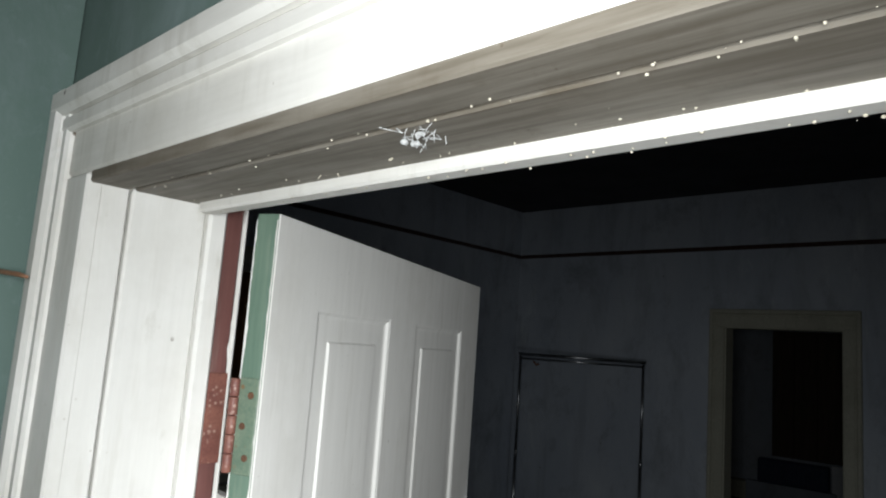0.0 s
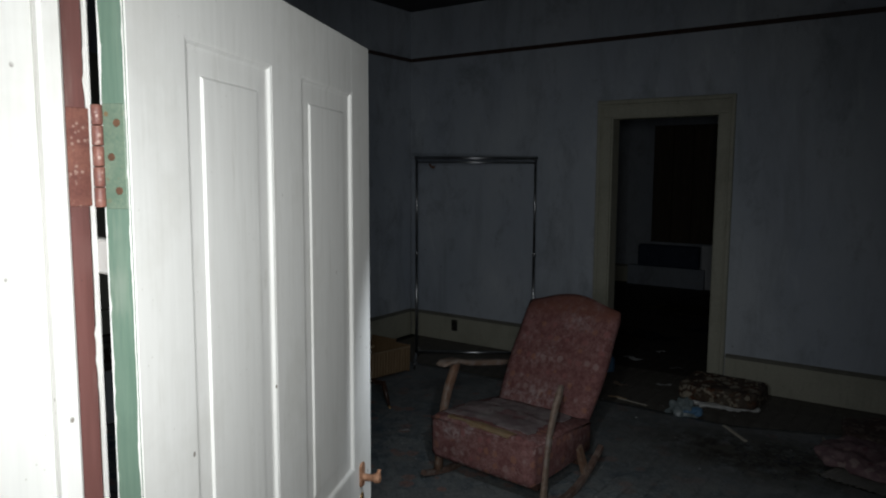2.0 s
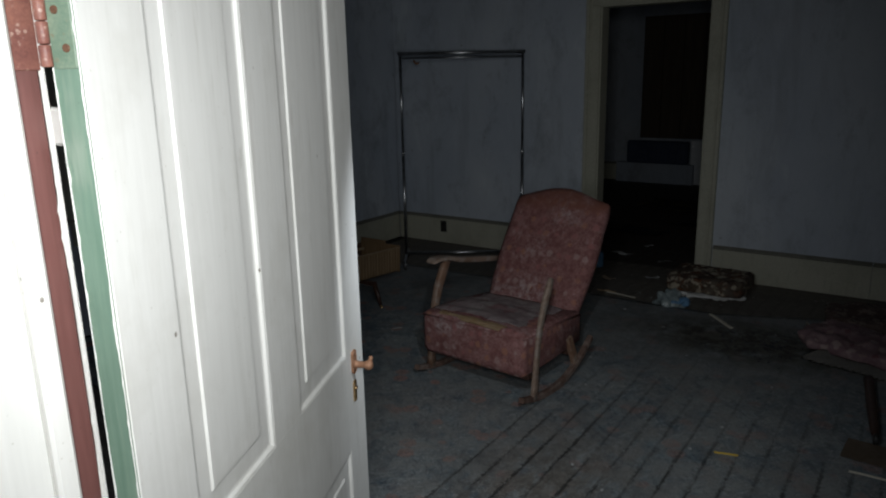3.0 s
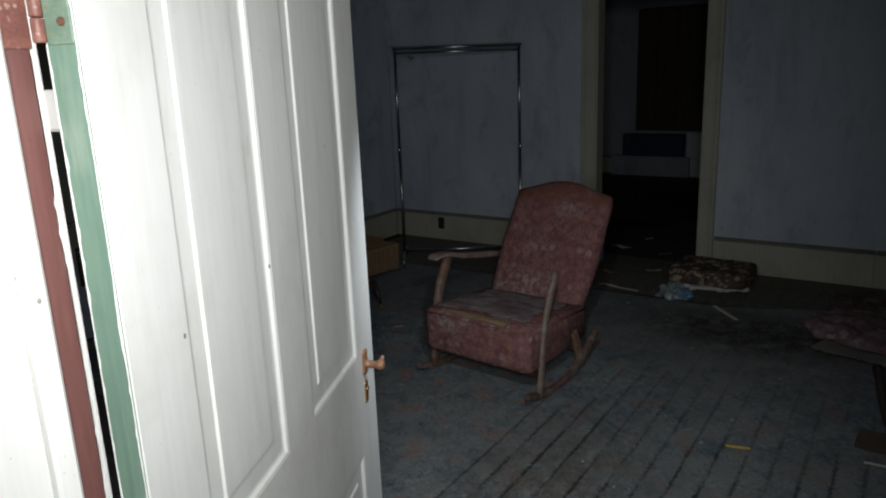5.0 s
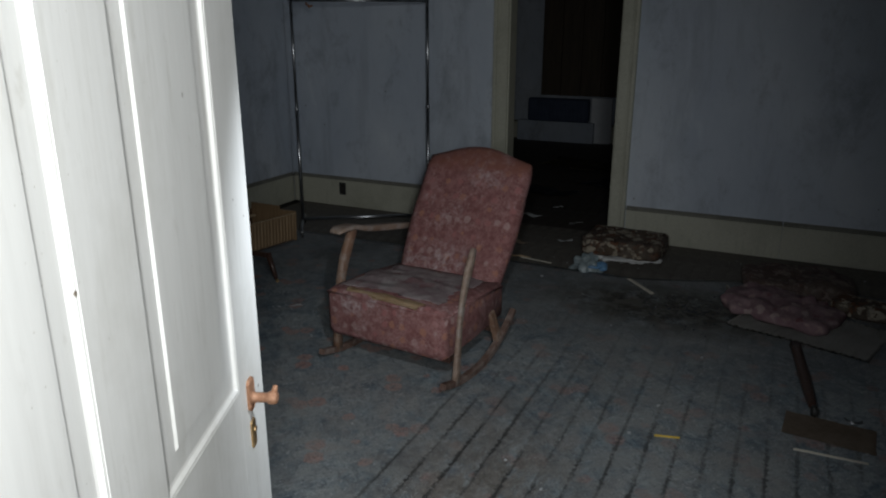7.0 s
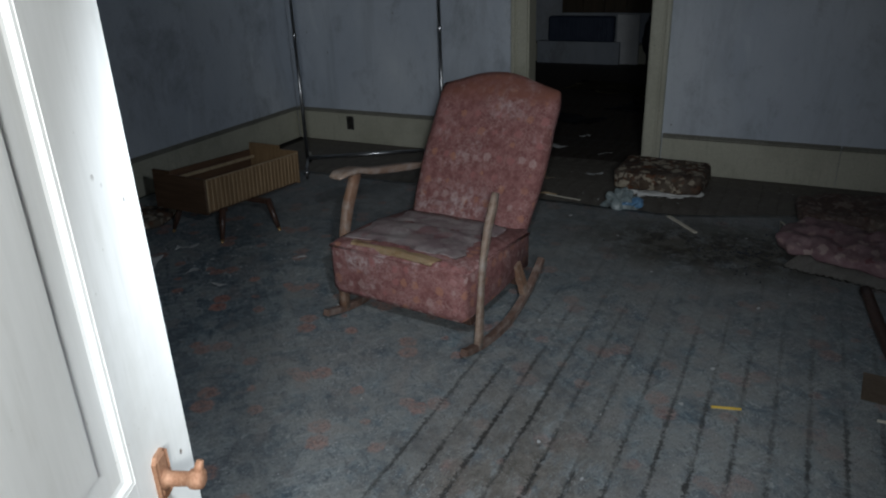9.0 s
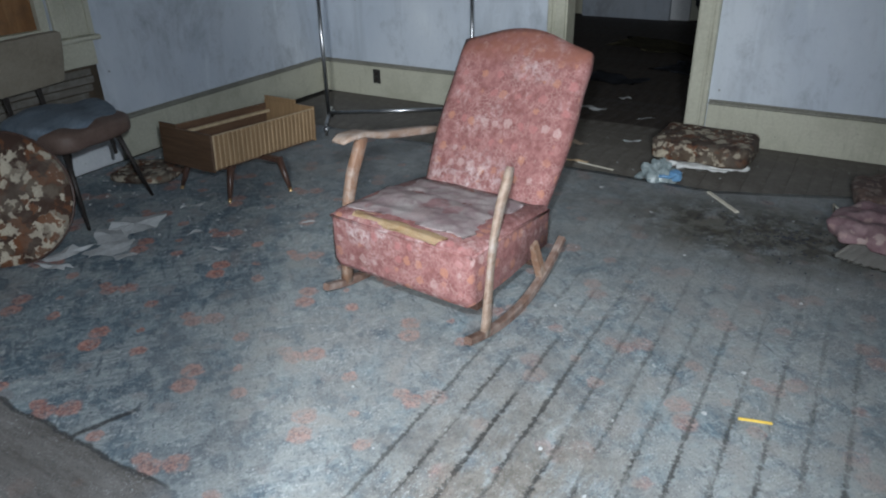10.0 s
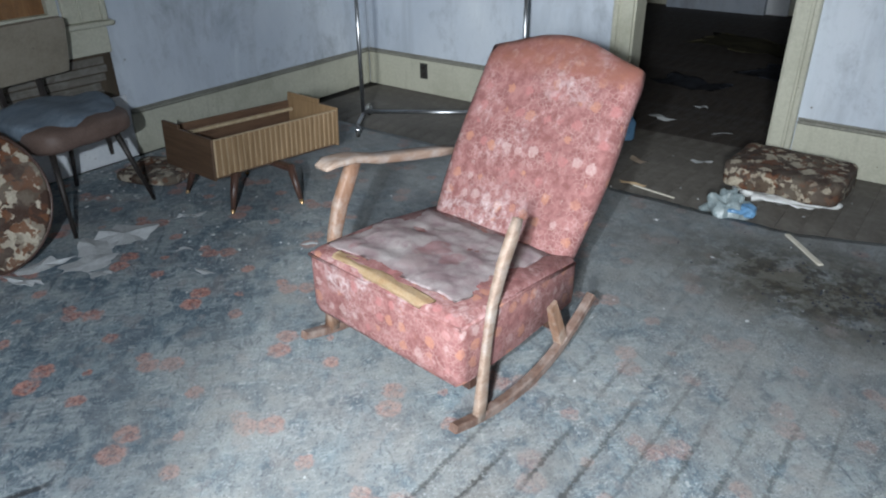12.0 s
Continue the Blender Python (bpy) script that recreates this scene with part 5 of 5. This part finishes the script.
bm = cushion(bmesh.new(), (0.34, 0.20, 0.10), pose(0, 0, 0.05), 3.5, 14, 0.02, 15)
p3 = tagged(mesh_object("floral_cushion", bm, M["brown_floral"], True), "torn brown and cream floral cushion beside the pillows", "cushion")
p3.matrix_world = pose(0.86, 5.30, 0, 0, 0, -24)
wire = tube(bmesh.new(), [(0.13, 5.32, 0.006), (0.12, 5.27, 0.09), (0.16, 5.16, 0.10), (0.20, 5.10, 0.05), (0.21, 5.04, 0.006)], 0.005, 8)
tagged(mesh_object("wire_loop", wire, M["stick"], True), "bent pale wire loop standing by the pillows", "wire")
cleg = thing("furniture_leg", pose(0.585, 3.93, 0.004, 0, 0, 6), "dark turned furniture leg with a black caster lying on the floor", "furniture leg")
part("shaft", turned(bmesh.new(), [(0.012, 0), (0.018, 0.03), (0.022, 0.12), (0.026, 0.3), (0.024, 0.60), (0.028, 0.68)], Matrix.Translation((0, 0.02, 0.028)) @ pose(0, 0, 0, -90, 0, 0), 14), M["leg"], cleg, "", True)
part("caster", turned(bmesh.new(), [(0.022, -0.011), (0.027, -0.007), (0.027, 0.007), (0.022, 0.011)], Matrix.Translation((0, -0.01, 0.028)) @ pose(0, 0, 0, 0, 90, 0), 16), M["black"], cleg, "black caster wheel", True)
loose = tube(bmesh.new(), [(0.74 + 0.03 * math.cos(a), 3.96 + 0.03 * math.sin(a), 0.008) for a in (math.pi * (1 + k / 10) for k in range(11))], 0.006, 8)
tagged(mesh_object("metal_ring", loose, M["chrome"], True), "broken half ring of pale metal on the floor", "metal ring")
crd = tagged(mesh_object("card_sheet", sheet(bmesh.new(), 0.34, 0.20, 12, 8, pose(0, 0, 0.006), lambda x, y: 0.004 * noise.noise(Vector((x * 8, y * 8, 2))), 0.03, 0.003), M["card"]), "flat piece of brown card on the floor", "card")
crd.matrix_world = pose(0.64, 3.80, 0.008, 0, 0, -5)
rod = tagged(mesh_object("thin_rod", tube(bmesh.new(), [(-0.13, 0, 0.006), (0.13, 0, 0.006)], 0.005, 8), M["stick"], True), "thin pale wooden rod on the floor", "rod")
rod.matrix_world = pose(0.64, 3.61, 0.004, 0, 0, 2)

bagm = thing("plastic_bag", pose(-0.77, 5.45, 0, 0, 0, 20), "crumpled clear and blue plastic bag on the floor", "plastic bag")
part("blue_fold", cushion(bmesh.new(), (0.13, 0.10, 0.06), pose(0.03, -0.02, 0.036), 2.2, 16, 0.055, 31, 0, 24), M["bag"], bagm, "bright blue fold", False)
part("clear_fold", cushion(bmesh.new(), (0.21, 0.17, 0.09), pose(-0.02, 0.03, 0.040), 2.2, 18, 0.075, 33, 0, 22), M["bag_pale"], bagm, "clear crumpled plastic", False)


def stick(name, a, b, w, h, material, label, category):
    a, b = Vector((*a, 0)), Vector((*b, 0))
    L = (b - a).length
    ob = tagged(mesh_object(name, boxes(((0, -w / 2, 0), (L, w / 2, h)), bevel=min(w, h) * 0.25), material), label, category)
    ob.matrix_world = pose(a.x, a.y, 0.006, 0, 0, math.degrees(math.atan2(b.y - a.y, b.x - a.x)))
    return ob


stick("wood_strip", (-0.49, 5.36), (-0.30, 5.14), 0.024, 0.008, M["stick"], "pale strip of wood on the floor", "wood strip")
stick("pencil", (-0.006, 3.466), (0.092, 3.492), 0.0085, 0.0085, M["pencil"], "short yellow pencil on the floor", "pencil")
stick("wood_strip", (-1.30, 5.50), (-1.06, 5.46), 0.012, 0.006, M["stick"], "thin pale splinter on the floor", "wood strip")

rng = random.Random(11)


def torn(w, h, curl=0.05):
    """A torn flat scrap with an uneven rim and curled corners."""
    bm = bmesh.new()
    n_c, sd = 19, rng.uniform(0, 50)
    rim, mid = [], bm.verts.new((0, 0, 0.012))
    for j in range(n_c):
        a = 2 * math.pi * j / n_c
        r = rng.uniform(0.68, 1.10)
        px, py = math.cos(a) * w / 2 * r, math.sin(a) * h / 2 * r
        rim.append(bm.verts.new((px, py, 0.004 + curl * max(0, noise.noise(Vector((px * 9 + sd, py * 9, 0)))))))
    for j in range(n_c):
        bm.faces.new((mid, rim[j], rim[(j + 1) % n_c]))
    bmesh.ops.subdivide_edges(bm, edges=bm.edges[:], cuts=2, use_grid_fill=True)
    for v in bm.verts:
        v.co.z += 0.010 * noise.noise(v.co * 13 + Vector((sd, 0, 0)))
        v.co.x += 0.010 * noise.noise(v.co * 22 + Vector((0, sd, 0)))
    bmesh.ops.solidify(bm, geom=bm.faces[:], thickness=0.0015)
    return bm


for x, y, w, h, rz, mt, nm, lb in ((-1.32, 5.52, 0.16, 0.05, 10, "foam", "foam_scrap", "torn strip of yellowed foam on the floor"), (-1.42, 5.86, 0.15, 0.06, -15, "card", "card_scrap", "torn piece of brown card near the doorway"), (-1.12, 6.05, 0.15, 0.06, 5, "paper", "paper_scrap", "flat torn paper scrap near the doorway")):
    ob = tagged(mesh_object(nm, torn(w, h), M[mt]), lb, nm.replace("_", " "))
    ob.matrix_world = pose(x, y, 0.004, 0, 0, rz)

# peeled paper and plaster by the window
SCRAPS = ((-2.97, 3.56, 0.30, 0.26, 30), (-2.96, 3.40, 0.24, 0.20, -25), (-2.84, 3.30, 0.26, 0.15, 70), (-2.98, 3.17, 0.26, 0.10, 65), (-2.90, 3.06, 0.18, 0.08, 40),
          (-2.70, 3.28, 0.13, 0.06, 15), (-2.60, 3.62, 0.11, 0.05, 10), (-2.88, 3.86, 0.15, 0.07, 80), (-2.36, 3.55, 0.10, 0.05, 25), (-2.20, 4.0, 0.08, 0.04, 60))
for x, y, w, h, rz in SCRAPS:
    ob = tagged(mesh_object("paper_scrap", torn(w, h), M["paper"]), "torn curl of grey-white wallpaper on the floor", "paper scrap", "paper scraps by the window")
    ob.matrix_world = pose(x, y, 0.008, 0, 0, rz)

chips = bmesh.new()
for i in range(240):
    if i < 60:
        x, y = rng.uniform(-3.9, -3.3), rng.gauss(3.95, 0.28)
        s = rng.uniform(0.004, 0.014)
    elif i < 110:
        x, y = rng.gauss(-2.75, 0.25), rng.gauss(3.75, 0.25)
        s = rng.uniform(0.003, 0.009)
    else:
        x, y = rng.uniform(-3.4, 1.3), rng.uniform(1.6, 6.1)
        s = rng.choice((0.002, 0.003, 0.003, 0.004, 0.005, 0.010))
    if -1.6 < x < -0.95 and 3.4 < y < 4.1 or x < XL + 0.05:
        continue
    h = rng.uniform(0.002, 0.005)
    vs = [bm_v for bm_v in (Vector((math.cos(a) * s * rng.uniform(0.5, 1.1), math.sin(a) * s * rng.uniform(0.5, 1.1), 0)) for a in (0.4, 1.5, 2.8, 4.0, 5.2))]
    m = pose(x, y, 0.006, rng.gauss(0, 6), rng.gauss(0, 6), rng.uniform(0, 360))
    lo = [chips.verts.new(m @ v) for v in vs]
    hi = [chips.verts.new(m @ (v * 0.9 + Vector((0, 0, h)))) for v in vs]
    chips.faces.new(lo[::-1])
    chips.faces.new(hi)
    for k in range(5):
        chips.faces.new((lo[k], lo[(k + 1) % 5], hi[(k + 1) % 5], hi[k]))
tagged(mesh_object("plaster_chips", chips, M["paper"]), "small white plaster chips and crumbs strewn over the floor", "plaster chips", kind="stuff")
grit = bmesh.new()
for i in range(260):
    a, r = rng.uniform(0, 6.28), abs(rng.gauss(0, 0.26))
    x, y = -0.05 + 1.4 * r * math.cos(a), 4.95 + 0.75 * r * math.sin(a)
    s = rng.uniform(0.002, 0.008)
    cushion(grit, (s * 2, s * 1.5, s), pose(x, y, 0.006 + s * 0.3, 0, 0, rng.uniform(0, 180)), 2.0, 3)
tagged(mesh_object("dark_debris", grit, M["dark_cloth"]), "dark rotten crumbs on a damp stain in the flooring", "debris", kind="stuff")

# ---- back room ----
bw = thing("window_2", pose(0, 0, 0), "window of the back room closed with dark brown boards", "window", kind="structure")
for k in range(5):
    part("board", boxes(((-3.05 + 0.30 * k, BY1 - 0.03, 0.67), (-2.756 + 0.30 * k, BY1 - 0.002, 2.45))), M["brown_panel"], bw)
heater = thing("gas_heater", pose(-2.74, BY1 - 0.02, 0), "low dark blue ribbed metal heater against the wall", "heater")
part("body", boxes(((-0.46, -0.16, 0.30), (0.46, -0.02, 0.635)), bevel=0.02), M["navy"], heater)
for k in range(15):
    x = -0.42 + 0.06 * k
    part("rib", boxes(((x - 0.014, -0.172, 0.33), (x + 0.014, -0.158, 0.61)), bevel=0.005), M["navy"], heater)
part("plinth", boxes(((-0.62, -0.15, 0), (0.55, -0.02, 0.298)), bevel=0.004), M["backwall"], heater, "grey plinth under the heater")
wp = tagged(mesh_object("white_panel", boxes(((-0.15, -0.04, 0), (0.15, 0, 0.66)), bevel=0.004), M["plaster_white"]), "white board leaning beside the heater", "board")
wp.matrix_world = pose(-2.10, BY1 - 0.04, 0, 3, 0, 0)
bm = cushion(bmesh.new(), (0.42, 0.30, 0.75), pose(0, 0, 0.36), 2.6, 14, 0.08, 40)
cb = tagged(mesh_object("coat_heap", bm, M["dark_cloth"], True), "dark heap of cloth at the back wall", "cloth heap")
cb.matrix_world = pose(-1.62, 10.9, 0)
for nm, x, y, w, h, mt, lb in (("floor_cloth", -1.05, 8.25, 0.95, 0.5, "dark_cloth", "dark blue cloth spread on the back room floor"), ("rug", -1.55, 9.2, 1.5, 0.6, "olive", "olive rug rumpled on the back room floor"), ("rag", -1.75, 7.6, 0.5, 0.3, "dark_cloth", "dark rag on the back room floor")):
    ob = tagged(mesh_object(nm, sheet(bmesh.new(), w, h, 22, 14, pose(0, 0, 0.02), lambda a, b: 0.02 + 0.03 * noise.noise(Vector((a * 6, b * 6, 7))), 0.25, 0.01), M[mt], True), lb, "cloth")
    ob.matrix_world = pose(x, y, 0, 0, 0, -12)
for x, y, w, h, rz in ((-0.98, 7.35, 0.16, 0.08, 20), (-1.50, 7.10, 0.14, 0.03, -30), (-1.62, 6.72, 0.20, 0.08, 5), (-1.20, 6.62, 0.14, 0.07, 40)):
    ob = tagged(mesh_object("paper_scrap", torn(w, h, 0.04), M["paper"]), "crumpled pale paper scrap on the back room floor", "paper scrap", "paper scraps in the back room")
    ob.matrix_world = pose(x, y, 0.002, 0, 0, rz)
jug = thing("plastic_jug", pose(-1.66, 6.20, 0), "small blue plastic jug on the floor by the doorway", "jug")
part("body", turned(bmesh.new(), [(0.045, 0), (0.05, 0.01), (0.05, 0.11), (0.03, 0.14), (0.018, 0.15), (0.018, 0.165)], pose(0, 0, 0), 16), M["bag"], jug, "", True)
part("lid", turned(bmesh.new(), [(0.021, 0.164), (0.021, 0.182), (0.018, 0.185)], pose(0, 0, 0), 14), M["black"], jug, "black lid", True)

# ---- sheet flooring and floor boards ----


def lino_sheet(x0, x1, y0, y1):
    """The old sheet: it sags into the joints of the boards, frays and lifts at its far edge."""
    bm = bmesh.new()
    nx, ny = int((x1 - x0) / 0.0109), int((y1 - y0) / 0.05)
    rows = []
    for j in range(ny + 1):
        row = []
        for i in range(nx + 1):
            x, y = x0 + (x1 - x0) * i / nx, y0 + (y1 - y0) * j / ny
            q = ((x - JOINT) / PLANK + 0.5) % 1 - 0.5
            dip = max(0.0, 1 - abs(q) / 0.13)
            deep = (0.0042 * max(0.15, min(1.0, (4.4 - y) / 1.2)) if x > -0.95 else 0.0008) * (0.55 + 0.9 * noise.noise(Vector((x * 3, y * 1.6, 0))))
            cup = 0.0016 * (abs(q) * 2) ** 2 if x > -0.95 else 0
            z = 0.0062 - max(0, deep) * dip + cup + 0.0012 * noise.noise(Vector((x * 5, y * 5, 2)))
            edge = (0.02 * noise.noise(Vector((x * 3.1, 9, 0))) if j == ny else 0) + 0.27 * max(0.0, min(1.0, (x + 0.45) / 0.7)) * max(0.0, (y - 4.0) / 1.4)
            row.append(bm.verts.new((x, y + edge, z)))
        rows.append(row)
    for a, b in zip(rows, rows[1:]):
        for i in range(nx):
            bm.faces.new((a[i], a[i + 1], b[i + 1], b[i]))
    edge = [rows[-1][i] for i in range(nx + 1)]
    low = [bm.verts.new((v.co.x, v.co.y + 0.001, 0.0005)) for v in edge]
    for i in range(nx):
        bm.faces.new((edge[i], edge[i + 1], low[i + 1], low[i]))
    return bm


tagged(mesh_object("floor_covering", lino_sheet(XL + 0.05, 2.4, YN + 0.005, 5.40), M["lino"], True), "worn blue-grey floral sheet linoleum, cracked along the board joints", "linoleum", kind="structure")

rng = random.Random(21)


def planks(x0, x1, y0, y1, material):
    bm = boxes(((0.0004, y0, -0.022), (PLANK - 0.0004, y1, 0)), bevel=0.0008)
    first = part("plank", bm, material, floor)
    me = first.data
    k0 = math.ceil((x0 - JOINT) / PLANK)
    k1 = int((x1 - JOINT) / PLANK)
    for k in range(k0, k1):
        ob = first if k == k0 else new("plank", me)
        ob.parent = floor
        ob.location = (JOINT + k * PLANK, 0, rng.uniform(-0.002, 0.0))


planks(XL, XR, YN - 0.06, YB - 0.02, M["plank"])
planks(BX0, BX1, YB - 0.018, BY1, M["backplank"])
planks(-0.5, 1.9, -1.6, YN - 0.062, M["plank"])
